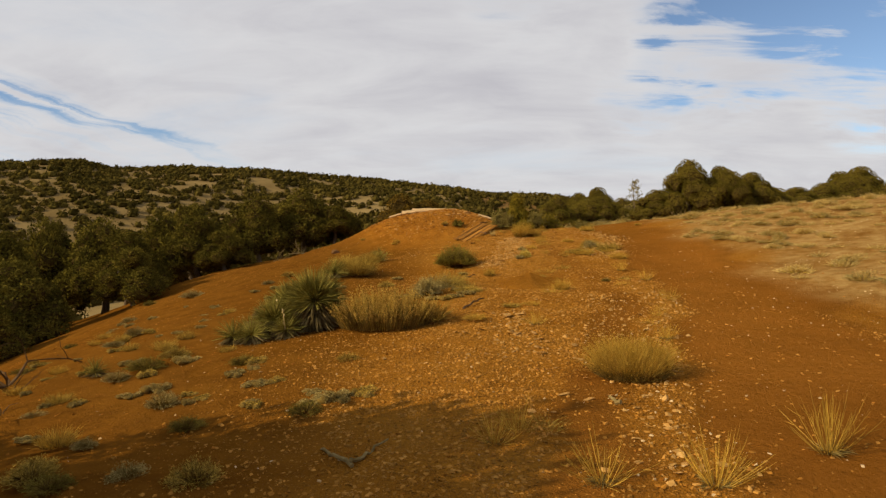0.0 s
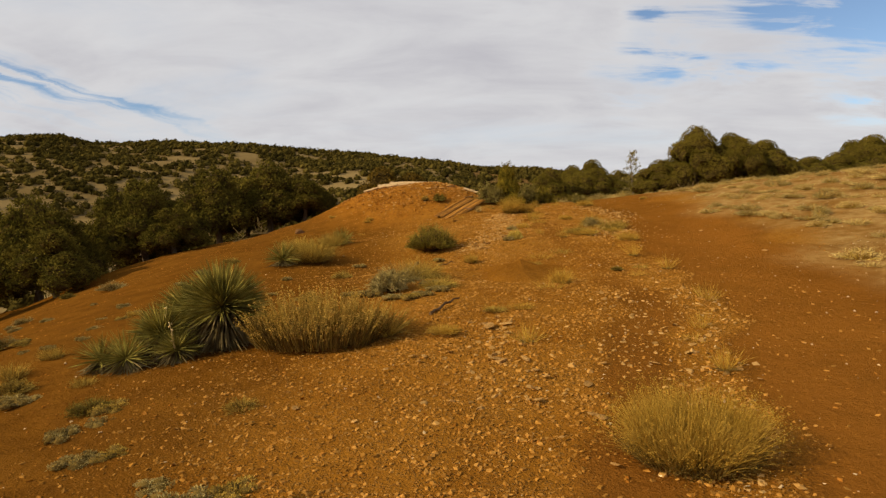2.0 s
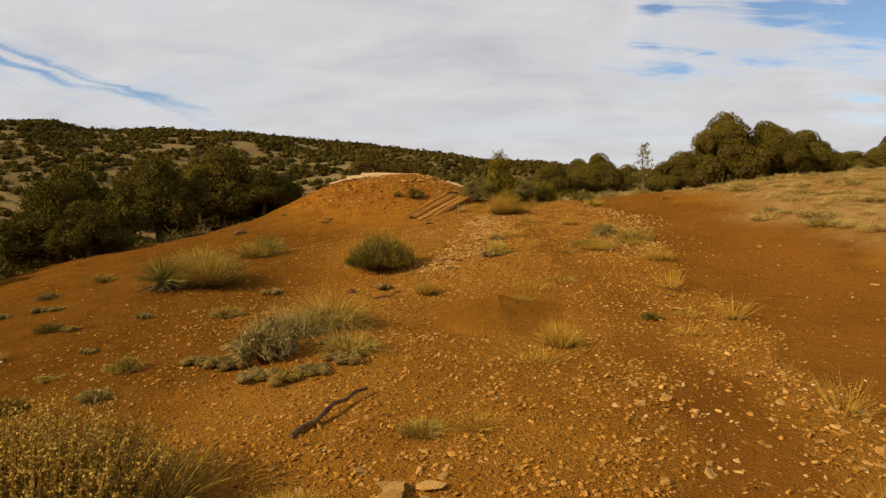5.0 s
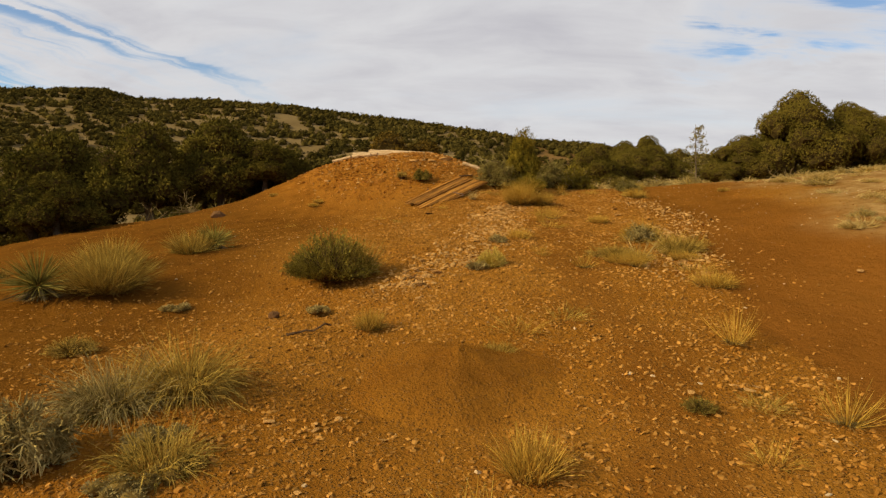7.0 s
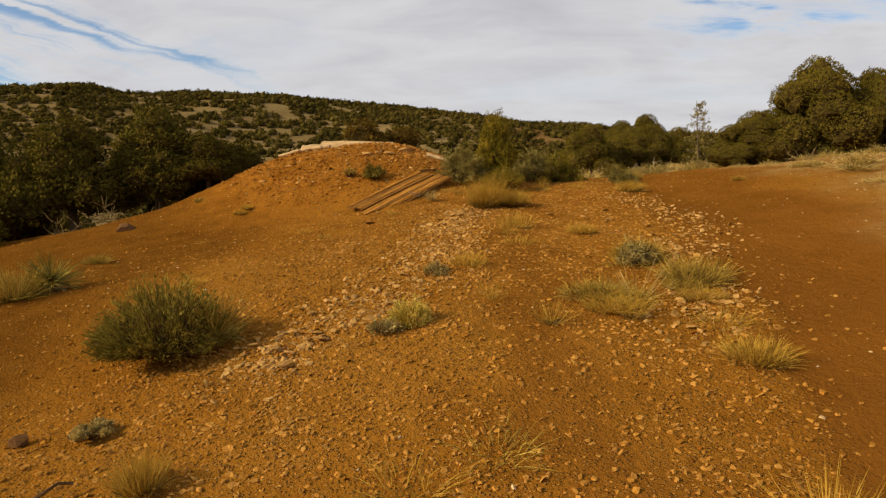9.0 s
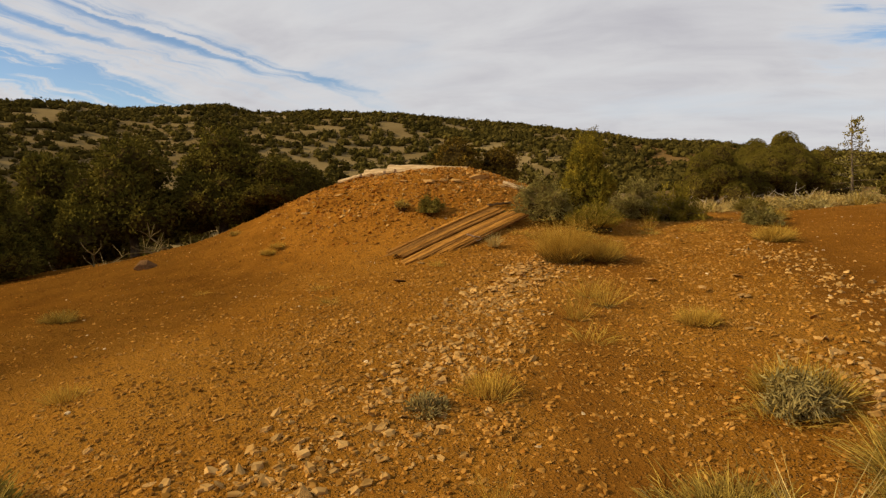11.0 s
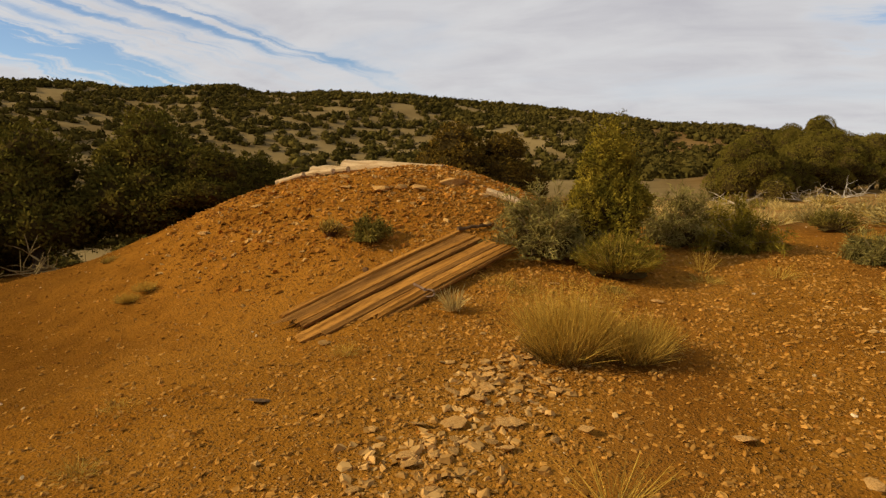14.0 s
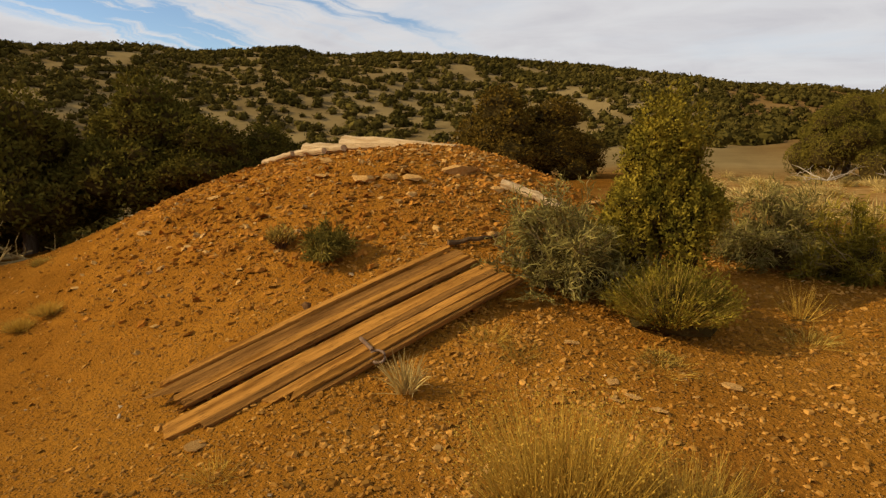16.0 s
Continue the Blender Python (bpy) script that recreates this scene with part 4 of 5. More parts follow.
place(shrub(29, 0.12, 0.12, 120, ASH, TWIG, 0.014, 6, 70, None, "grey_brush"), 1.96, 16.10, 0, 1, "small grey-green brush on gravel", "shrub")
place(shrub(51, 0.15, 0.13, 160, ASH, TWIG, 0.014, 6, 70, None, "grey_brush"), 2.22, 17.62, 0, 1, "small grey-green brush on gravel", "shrub")
place(grass_tuft(52, 0.24, 0.16, 420, 40, GOLD, DARK_GRASS, wide=0.0034, base=0.6), 2.52, 17.88, 0, 1, GOLD_LABEL, "grass", "bunch grasses")
place(grass_tuft(53, 0.30, 0.14, 620, 34, GOLD, DARK_GRASS, wide=0.003, base=0.75), 2.28, 12.12, 0, 1, "upright golden grass clump beside a low earth cone", "grass", "bunch grasses")
place(grass_tuft(54, 0.34, 0.34, 800, 56, KHAKI, DARK_GRASS, wide=0.0036, base=0.7, droop=0.25), 4.58, 17.40, 0, 1, "golden grass with dark base by the stony strip", "grass", "bunch grasses")
place(grass_tuft(55, 0.24, 0.36, 420, 66, KHAKI, THATCH, wide=0.0042, base=0.8, droop=0.35), 3.66, 16.95, 0, 1, "sprawling straw grass on gravel", "grass", "bunch grasses")
place(fan_grass(56, 0.36, 34, 70, STRAW), 3.95, 16.88, 30, 1, "sprawling straw stems over grey mat", "grass", "coarse grasses")
place(grass_tuft(30, 0.54, 0.25, 2000, 36, GOLD, DARK_GRASS, wide=0.0024, heads=GOLD, base=0.7, droop=0.1, thick=0.6), 2.74, 21.78, 0, 1, "yellow-tipped bunch grass before the mound", "grass", "bunch grasses")
place(grass_tuft(31, 0.36, 0.22, 1200, 44, GOLD, DARK_GRASS, wide=0.0024, base=0.8, droop=0.1, thick=0.7), 3.16, 21.85, 0, 1, "straw bunch grass leaning from a taller one", "grass", "bunch grasses")
place(sagebrush(32, 0.66, 0.62, 60), 2.36, 24.1, 0, 1, "grey twiggy sagebrush beside the plank panel", "shrub")
place(shrub(45, 0.60, 0.32, 520, YOUNG_JUNIPER, KHAKI, 0.014, 10, 60, None, "yellow_brush"), 2.62, 24.65, 0, 1, "yellow-green brush between sagebrush and juniper", "shrub")
place(shrub(33, 0.46, 0.46, 900, YOUNG_JUNIPER, KHAKI, 0.014, 10, 62, None, "yellow_brush"), 3.05, 23.80, 0, 1, "yellow-green brush at a young juniper's foot", "shrub")
place(sagebrush(34, 0.74, 0.56, 54), 3.72, 25.7, 0, 1, "grey twiggy sagebrush behind a young juniper", "shrub")
place(sagebrush(35, 0.56, 0.52, 50, YOUNG_JUNIPER, "green_brush"), 4.42, 25.5, 0, 1, "dull green brush beside the track", "shrub")
place(shrub(36, 0.36, 0.36, 300, BRUSH, TWIG, 0.024, 8, 60, None, "green_brush"), 6.1, 28.0, 0, 1, "dull green brush beside the track", "shrub")
place(sagebrush(37, 0.3, 0.32, 26), 5.6, 25.1, 0, 1, "small sagebrush at the track's edge", "shrub")
place(sagebrush(38, 0.22, 0.19, 18, BRUSH, "dark_brush"), 0.56, 23.8, 0, 1, "dark twiggy brush on the mound's face", "shrub")
place(shrub(39, 0.22, 0.13, 160, KHAKI, DARK_TWIG, 0.014, 6, 40, None, "dark_brush"), 0.08, 23.9, 0, 1, "small brown brush on the mound's face", "shrub")
place(grass_tuft(40, 0.26, 0.1, 150, 30, STRAW, STRAW, droop=0.25), 1.78, 22.56, 0, 1, "pale grass clump beside the planks", "grass", "bunch grasses")

place(sagebrush(49, 0.15, 0.24, 22, ASH, "grey_brush"), 4.20, 18.05, 0, 1, "grey half-dead brush at the track's edge", "shrub")
place(grass_tuft(50, 0.30, 0.26, 420, 46, KHAKI, BRUSH, wide=0.004), 4.32, 18.15, 0, 1, "sparse khaki grass growing through grey brush", "grass", "bunch grasses")

# smaller tufts: x, y, height, radius
RNG = np.random.default_rng(77)
DENSE = [(0.9, 0.55, 1.05, 14.4), (0.5, 0.6, 2.15, 13.95), (0.8, 0.9, 4.38, 15.6), (0.55, 0.8, 4.46, 16.85), (0.6, 0.7, 4.40, 17.15), (0.45, 0.7, 0.46, 9.5), (0.35, 0.7, 1.44, 10.42), (0.35, 0.6, 1.10, 10.35),
         (0.7, 0.7, 3.90, 19.5), (0.6, 0.55, -0.16, 17.55), (0.7, 0.75, -2.66, 19.95), (1.1, 1.0, 5.36, 23.4), (1.0, 0.9, 5.43, 23.5), (1.1, 1.1, 5.94, 26.0), (0.6, 0.9, 3.68, 16.6), (0.9, 0.8, 4.2, 18.3), (0.6, 0.8, 3.67, 17.0), (0.5, 0.5, 7.38, 23.6), (0.5, 0.5, -1.75, 23.2), (0.5, 0.5, -3.1, 24.2), (0.5, 0.5, -1.8, 23.0)]
LOW = [(0.8, 0.9, -5.87, 11.75), (0.9, 1.2, -4.12, 8.5), (0.8, 1.0, -3.93, 9.0), (0.9, 0.8, -3.04, 6.6), (0.6, 0.8, -2.44, 5.76), (0.9, 0.9, -1.82, 4.4), (0.6, 0.7, -2.4, 4.6), (0.6, 0.8, -2.93, 4.5), (0.6, 0.8, -3.35, 4.97), (1.0, 1.4, -6.49, 16.0), (0.8, 0.9, -8.2, 17.3),
       (0.7, 0.9, -4.12, 16.5), (0.6, 0.8, -4.37, 15.5), (0.6, 0.8, -3.2, 13.6), (0.7, 0.9, -1.3, 13.9), (0.7, 0.9, -7.2, 14.2), (0.4, 0.5, 3.35, 12.9), (0.3, 0.6, 3.0, 23.3)]
CUSHIONS = [(1.1, 1.1, -1.1, 6.26), (0.9, 0.9, -0.85, 6.35), (0.8, 0.8, -1.35, 6.2), (0.9, 0.9, -2.17, 7.07), (0.7, 0.7, -1.95, 7.15), (0.9, 1.0, -0.6, 11.85), (0.8, 0.9, -0.25, 11.45), (0.8, 0.8, 0.0, 11.35), (0.7, 0.8, 0.2, 11.5), (0.9, 0.9, 0.4, 11.75), (0.8, 0.8, 0.55, 12.0), (0.7, 0.7, -0.9, 12.0),
            (0.8, 0.9, 0.25, 12.25), (1.0, 1.0, -5.0, 8.7), (0.8, 0.9, -4.5, 8.9), (0.9, 1.0, -3.6, 8.6), (0.8, 0.8, -3.9, 8.1), (0.7, 0.8, -1.15, 15.35), (0.6, 0.7, 0.45, 15.0), (0.9, 0.9, -2.44, 8.1), (0.8, 0.8, -2.6, 7.6), (0.9, 0.9, -3.4, 7.3), (0.8, 0.8, -5.4, 10.2)]
FANS = [(1.15, 1.1, 2.62, 4.25), (0.9, 1.0, 0.96, 3.85), (0.95, 1.0, 1.62, 3.75), (0.7, 0.9, 0.55, 4.85), (0.75, 0.8, 0.35, 4.65), (0.75, 0.9, 3.75, 10.45), (0.7, 0.6, 3.15, 9.2), (0.6, 0.8, 1.3, 9.0), (0.85, 0.8, 3.98, 14.0), (0.7, 1.0, 3.2, 19.9), (0.6, 0.9, 3.05, 20.2), (0.7, 0.9, 4.1, 12.7), (0.6, 0.8, 2.85, 8.0), (0.8, 0.7, 3.85, 24.3), (0.9, 0.8, 4.25, 18.15), (0.8, 0.8, 2.97, 19.45), (0.6, 0.8, 3.18, 16.3), (0.7, 0.8, 3.8, 16.4), (0.5, 0.6, 2.75, 16.8)]
SPARSE = [(0.4, 0.5, 1.2, 21.75), (0.4, 0.7, 3.73, 12.9), (0.4, 0.6, 3.5, 12.25), (0.3, 0.5, 0.06, 20.86), (0.3, 0.5, 0.5, 20.1), (0.3, 0.5, -1.8, 21.3), (0.45, 0.6, 2.05, 23.15), (0.4, 0.6, 2.25, 23.05), (0.65, 0.9, 2.0, 11.6), (0.55, 1.0, 2.35, 14.35), (0.5, 1.0, 2.75, 14.6), (0.7, 1.0, 3.85, 16.75), (0.6, 1.0, 4.4, 16.2), (0.5, 1.0, 4.16, 18.2), (0.5, 0.9, 3.09, 19.0), (0.4, 0.7, 2.93, 8.85), (0.4, 0.9, 0.75, 4.9), (0.5, 1.0, 4.1, 17.95), (0.4, 0.9, 3.0, 23.2), (0.4, 0.8, 3.85, 23.9), (0.6, 0.8, 4.5, 24.2), (0.35, 0.6, 1.3, 9.1)]


def set_out(rows, variants, label, category, group):
    """Copies of a few built plants, one for each row: height and width, place."""
    for k, (h, w, x, y) in enumerate(rows):
        src = variants[k % len(variants)]
        m = spot(x, y, RNG.uniform(0, 360), 1) @ Matrix.Diagonal((w, w, h, 1))
        if not src.get("used"):
            src["used"] = 1
            src.matrix_basis = m
            src.scale = (w, w, h)
            tagged(src, label, category, group)
        else:
            keep = src.matrix_basis.copy()
            src.scale = (1, 1, 1)
            copy_thing(src, m)
            src.matrix_basis = keep


set_out(DENSE, [grass_tuft(60 + k, 0.26, 0.24, 760, 54, (GOLD, KHAKI)[k % 2], DARK_GRASS, wide=0.0036, base=0.7) for k in range(3)], GOLD_LABEL, "grass", "bunch grasses")
for _ in range(26):
    LOW.append((RNG.uniform(0.4, 0.9), RNG.uniform(0.45, 1.0), RNG.uniform(-7.5, -1.2), RNG.uniform(4.2, 12.5)))
set_out(LOW, [shrub(70 + k, 0.205, 0.22, 240, (ASH, BRUSH, KHAKI)[k], DARK_GRASS, 0.012, 9, 82, None, "low_brush") for k in range(3)], "low grey-green brush with brittle twigs", "shrub", "low brush")
SLOPE = np.random.default_rng(41)
for _ in range(58):
    CUSHIONS.append((SLOPE.uniform(0.3, 0.75), SLOPE.uniform(0.35, 0.85), SLOPE.uniform(-7.5, -1.3), SLOPE.uniform(5.0, 15.0)))
TUFTS = [(SLOPE.uniform(0.5, 0.9), SLOPE.uniform(0.4, 0.8), SLOPE.uniform(-7.0, -1.4), SLOPE.uniform(4.6, 13.0)) for _ in range(16)]
set_out(TUFTS, [grass_tuft(64 + k, 0.26, 0.22, 420, 50, (KHAKI, GOLD)[k], DARK_GRASS, wide=0.0036, base=0.7) for k in range(2)], "small khaki grass tuft on the slope", "grass", "bunch grasses")
set_out(CUSHIONS, [cushion(110 + k, 0.21, (ASH, KHAKI, ASH)[k]) for k in range(3)], "low grey cushion plant on red earth", "shrub", "cushion plants")
set_out(FANS, [fan_grass(120 + k, 0.34, 70) for k in range(3)], "coarse golden grass fanned from a grey mat", "grass", "coarse grasses")
set_out(SPARSE, [grass_tuft(80 + k, 0.36, 0.3, 110, 50, (GOLD, KHAKI, GOLD)[k], KHAKI, wide=0.0036, droop=0.3, thick=0.5) for k in range(3)], STRAW_LABEL, "grass", "bunch grasses")

FIELD = []
for _ in range(330):
    fx, fy = RNG.uniform(6.6, 24), RNG.uniform(9, 33)
    if masks(fx, fy)[1] > 0.6:
        FIELD.append((RNG.uniform(0.45, 1.0), RNG.uniform(0.6, 1.5), fx, fy))
for _ in range(46):
    FIELD.append((RNG.uniform(0.8, 1.8), RNG.uniform(0.9, 2.2), RNG.uniform(3.4, 10), RNG.uniform(28.5, 45)))
for _ in range(150):
    fx, fy = RNG.uniform(5.8, 13), RNG.uniform(10, 22)
    if masks(fx, fy)[1] > 0.5:
        FIELD.append((RNG.uniform(0.35, 0.8), RNG.uniform(0.5, 1.1), fx, fy))
set_out(FIELD[::2], [grass_tuft(90 + k, 0.24, 0.26, 150, 60, STRAW, KHAKI, wide=0.007, base=0.65) for k in range(3)], "dry straw grass in the pale field", "grass", "field grasses")
set_out(FIELD[1::2], [shrub(95 + k, 0.24, 0.28, 110, (STRAW, ASH)[k], KHAKI, 0.020, 8, 78, None, "low_brush") for k in range(2)], "low grey-green brush in the pale field", "shrub", "field brush")


# ---- trees ----
def juniper(seed, h, r, lobes, sprigs, mat, foot=0.25, sprig=0.15, limbs=4, core=True, slim=1.0, puff=0.46, fuzz=0.55, stout=1.0, shell=0.45, reach=0.66):
    """A juniper: twisted trunk and limbs, and a crown of small sprigs in uneven lobes."""
    rng = np.random.default_rng(seed)
    top = new("juniper_tree")
    pts = wander((0, 0, -0.15), (rng.normal() * 0.12, rng.normal() * 0.12, 1), h * (0.75 if stout == 1 else 0.5), 6, 0.14 * stout, rng)
    V, F = tube(pts, np.linspace(h * 0.045, h * 0.012, 7) * stout, 8, 0.12, rng)
    part("trunk", mesh_of("trunk", V, F, BARK, True), top, "grey-brown shredding bark")
    heads = []
    for k in range(lobes):
        a, q = 2.4 * k + rng.uniform(-0.5, 0.5), math.sqrt((k + 0.4) / lobes)
        zz = foot * h + (h * (1 - foot)) * (1 - 0.75 * q ** 1.6) * rng.uniform(0.55, 0.92)
        rr = r * puff * rng.uniform(0.78, 1.22)
        c = Vector((math.cos(a) * q * r * reach, math.sin(a) * q * r * reach, max(zz, foot * h + rr * 0.5)))
        heads.append((c, np.array([rr, rr, rr * rng.uniform(0.75, 1.1) * slim])))
    heads.append((Vector((0, 0, h - r * 0.42 * slim)), np.array([r * 0.42, r * 0.42, r * 0.45 * slim])))
    for c, _ in heads[:limbs]:
        s = pts[2].lerp(pts[4], rng.uniform(0, 1))
        mid = s.lerp(c, 0.5) + Vector(rng.normal(size=3)) * 0.06 * h
        V, F = tube([s, mid, c], (h * 0.02 * stout, h * 0.014 * stout, h * 0.005), 6)
        part("limb", mesh_of("limb", V, F, BARK, True), top)
    pieces, wood = [], []
    share = np.array([rr[0] ** 2 for _, rr in heads])
    share = share / share.sum()
    for (c, rr), s in zip(heads, share):
        n = max(int(sprigs * s), 12)
        d = unit(rng, n)
        d[:, 2] = np.abs(d[:, 2]) * np.where(rng.uniform(size=n) < 0.7, 1, -1)
        off = Vector(rng.uniform(0, 30, 3))
        swell = np.array([1 + fuzz * noise.noise(Vector(v) * 2.6 + off) for v in d])
        at = np.array(c) + d * rr * (rng.uniform(shell, 1.0, n) ** 0.5 * swell)[:, None]
        at[:, 2] = np.maximum(at[:, 2], 0.03)
        for _ in range(2):
            way = np.cross(d, unit(rng, n)) + 0.5 * d + np.array([0, 0, 0.35])
            V, F = leaflets(at + rng.normal(size=(n, 3)) * sprig * 0.25, way, sprig * rng.uniform(0.7, 1.5, n), sprig * 0.55, rng, d)
            pieces.append((V, F))
        # a dark lump in each lobe stands in for shade inside the crown
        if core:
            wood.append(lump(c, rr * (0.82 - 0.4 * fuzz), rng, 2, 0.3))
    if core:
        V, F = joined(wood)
        part("inner_wood", mesh_of("inner_wood", V, F, INNER_SHADE), top, "dark lumps for the shade inside the crown")
    V, F = joined(pieces)
    tagged(part("crown", mesh_of("crown", V, F, mat), top), kind="stuff")
    return top


def tree(source, x, y, top_z, natural, wide, turn, label, used=[]):
    """Set a built juniper out, so high that its top stands at top_z."""
    g = ground_z(x, y) - 0.05
    s = (top_z - g) / natural
    m = pose(x, y, g, 0, 0, turn) @ Matrix.Diagonal((wide, wide, s, 1))
    if source.name in used:
        keep = source.matrix_basis.copy()
        source.scale = (1, 1, 1)
        ob = copy_thing(source, m)
        source.matrix_basis = keep
    else:
        used.append(source.name)
        source.matrix_basis = m
        ob = source
    return tagged(ob, label, "tree", "junipers")


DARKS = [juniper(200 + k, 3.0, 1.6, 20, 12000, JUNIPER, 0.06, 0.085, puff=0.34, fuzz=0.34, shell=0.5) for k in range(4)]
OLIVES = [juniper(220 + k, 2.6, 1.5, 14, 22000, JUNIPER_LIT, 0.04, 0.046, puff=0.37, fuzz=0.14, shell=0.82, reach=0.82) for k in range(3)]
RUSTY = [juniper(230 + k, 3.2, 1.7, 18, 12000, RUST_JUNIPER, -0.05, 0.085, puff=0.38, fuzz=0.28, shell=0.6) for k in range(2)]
DARK_LABEL = "dark green bushy juniper below the slope's edge"
for k, (x, y, tz, w) in enumerate(((-6.5, 29.0, 3.5, 1.05), (-5.1, 28.9, 2.75, 0.85), (-8.2, 27.6, 3.2, 1.1), (-9.9, 25.0, 2.3, 1.0), (-4.9, 30.4, 2.6, 0.8), (-10.6, 20.8, 1.7, 0.95), (-12.8, 23.3, 2.2, 1.1), (-9.6, 19.2, 1.2, 0.75), (-12.3, 17.6, 1.0, 1.0),
                                   (-14.4, 20.2, 1.8, 1.1), (-8.4, 31.6, 3.0, 1.1), (-11.4, 28.6, 2.9, 1.15), (-16.5, 26, 2.3, 1.2), (-14.8, 14.8, 0.5, 1.0), (-17.5, 19.5, 1.2, 1.2), (-8.3, 23.6, 1.7, 0.7), (-11.2, 15.0, 0.1, 0.7), (-13.6, 30.5, 2.6, 1.2))):
    tree(DARKS[k % 4], x, y, tz, 3.0, w, 77 * k, DARK_LABEL)
# two junipers out of view, added to throw shadow across the near slope
tree(juniper(240, 3.6, 2.2, 14, 6000, JUNIPER, 0.1, 0.18), -6.3, 1.7, 3.4, 3.6, 1.12, 0, "broad dark juniper shading the slope")
tree(DARKS[1], -9.2, 3.3, 2.7, 3.0, 1.25, 40, "broad dark juniper shading the slope")
for k, (x, y, tz, w) in enumerate(((-2.7, 40.0, 3.8, 1.15), (-1.1, 41.0, 3.45, 1.15))):
    tree(RUSTY[k], x, y, tz, 3.2, w, 50 * k, "rusty green juniper behind the mound")
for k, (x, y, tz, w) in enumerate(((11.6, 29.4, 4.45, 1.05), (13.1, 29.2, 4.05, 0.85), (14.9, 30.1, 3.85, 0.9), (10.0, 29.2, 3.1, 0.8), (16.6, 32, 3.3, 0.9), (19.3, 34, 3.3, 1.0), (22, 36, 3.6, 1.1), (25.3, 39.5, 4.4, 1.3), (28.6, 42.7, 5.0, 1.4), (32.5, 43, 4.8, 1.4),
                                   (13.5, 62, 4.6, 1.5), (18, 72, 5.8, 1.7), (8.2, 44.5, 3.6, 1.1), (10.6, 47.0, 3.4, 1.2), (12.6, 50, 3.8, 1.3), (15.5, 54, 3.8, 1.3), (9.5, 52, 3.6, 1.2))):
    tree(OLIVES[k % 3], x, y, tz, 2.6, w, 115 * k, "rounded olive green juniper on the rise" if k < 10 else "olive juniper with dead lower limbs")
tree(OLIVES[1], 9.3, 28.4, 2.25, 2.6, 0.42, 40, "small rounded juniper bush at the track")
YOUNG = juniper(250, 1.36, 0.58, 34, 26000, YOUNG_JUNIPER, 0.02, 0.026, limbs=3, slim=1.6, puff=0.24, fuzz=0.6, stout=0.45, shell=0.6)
YOUNG.matrix_basis = spot(2.95, 24.55, 20, 1)
tagged(YOUNG, "young yellow-green juniper beside the spoil mound", "tree", "junipers")
def spire_tree(seed, h, r):
    """A sparse upright conifer: one leader, short drooping limbs, thin grey foliage."""
    rng = np.random.default_rng(seed)
    top = new("juniper_tree")
    pts = wander((0, 0, -0.1), (0, 0, 1), h, 7, 0.02, rng)
    V, F = tube(pts, np.linspace(0.07, 0.012, 8), 6)
    part("trunk", mesh_of("trunk", V, F, BARK, True), top, "grey-brown shredding bark")
    pieces = []
    for k in range(40):
        u = 0.12 + 0.85 * k / 40
        a, long = 2.4 * k + rng.normal() * 0.3, r * (1.05 - u) * rng.uniform(0.6, 1.15) + 0.08
        s = Vector((0, 0, h * u - 0.1))
        e = s + Vector((math.cos(a) * long, math.sin(a) * long, rng.uniform(-0.15, 0.25) * long))
        V, F = tube([s, e], (0.02, 0.005), 4)
        part("limb", mesh_of("limb", V, F, BARK, True), top)
        n = 20
        at = np.array([tuple(s.lerp(e, t)) for t in rng.uniform(0.2, 1.05, n)]) + rng.normal(size=(n, 3)) * 0.07
        pieces.append(leaflets(at, unit(rng, n) + np.array([0, 0, 0.5]), rng.uniform(0.1, 0.22, n), 0.07, rng))
    V, F = joined(pieces)
    tagged(part("crown", mesh_of("crown", V, F, SAGE), top), kind="stuff")
    return top


THIN = spire_tree(251, 4.1, 1.55)
THIN.matrix_basis = spot(15.3, 49.5, 0, 1)
tagged(THIN, "thin half-dead juniper spire against the sky", "tree", "junipers")


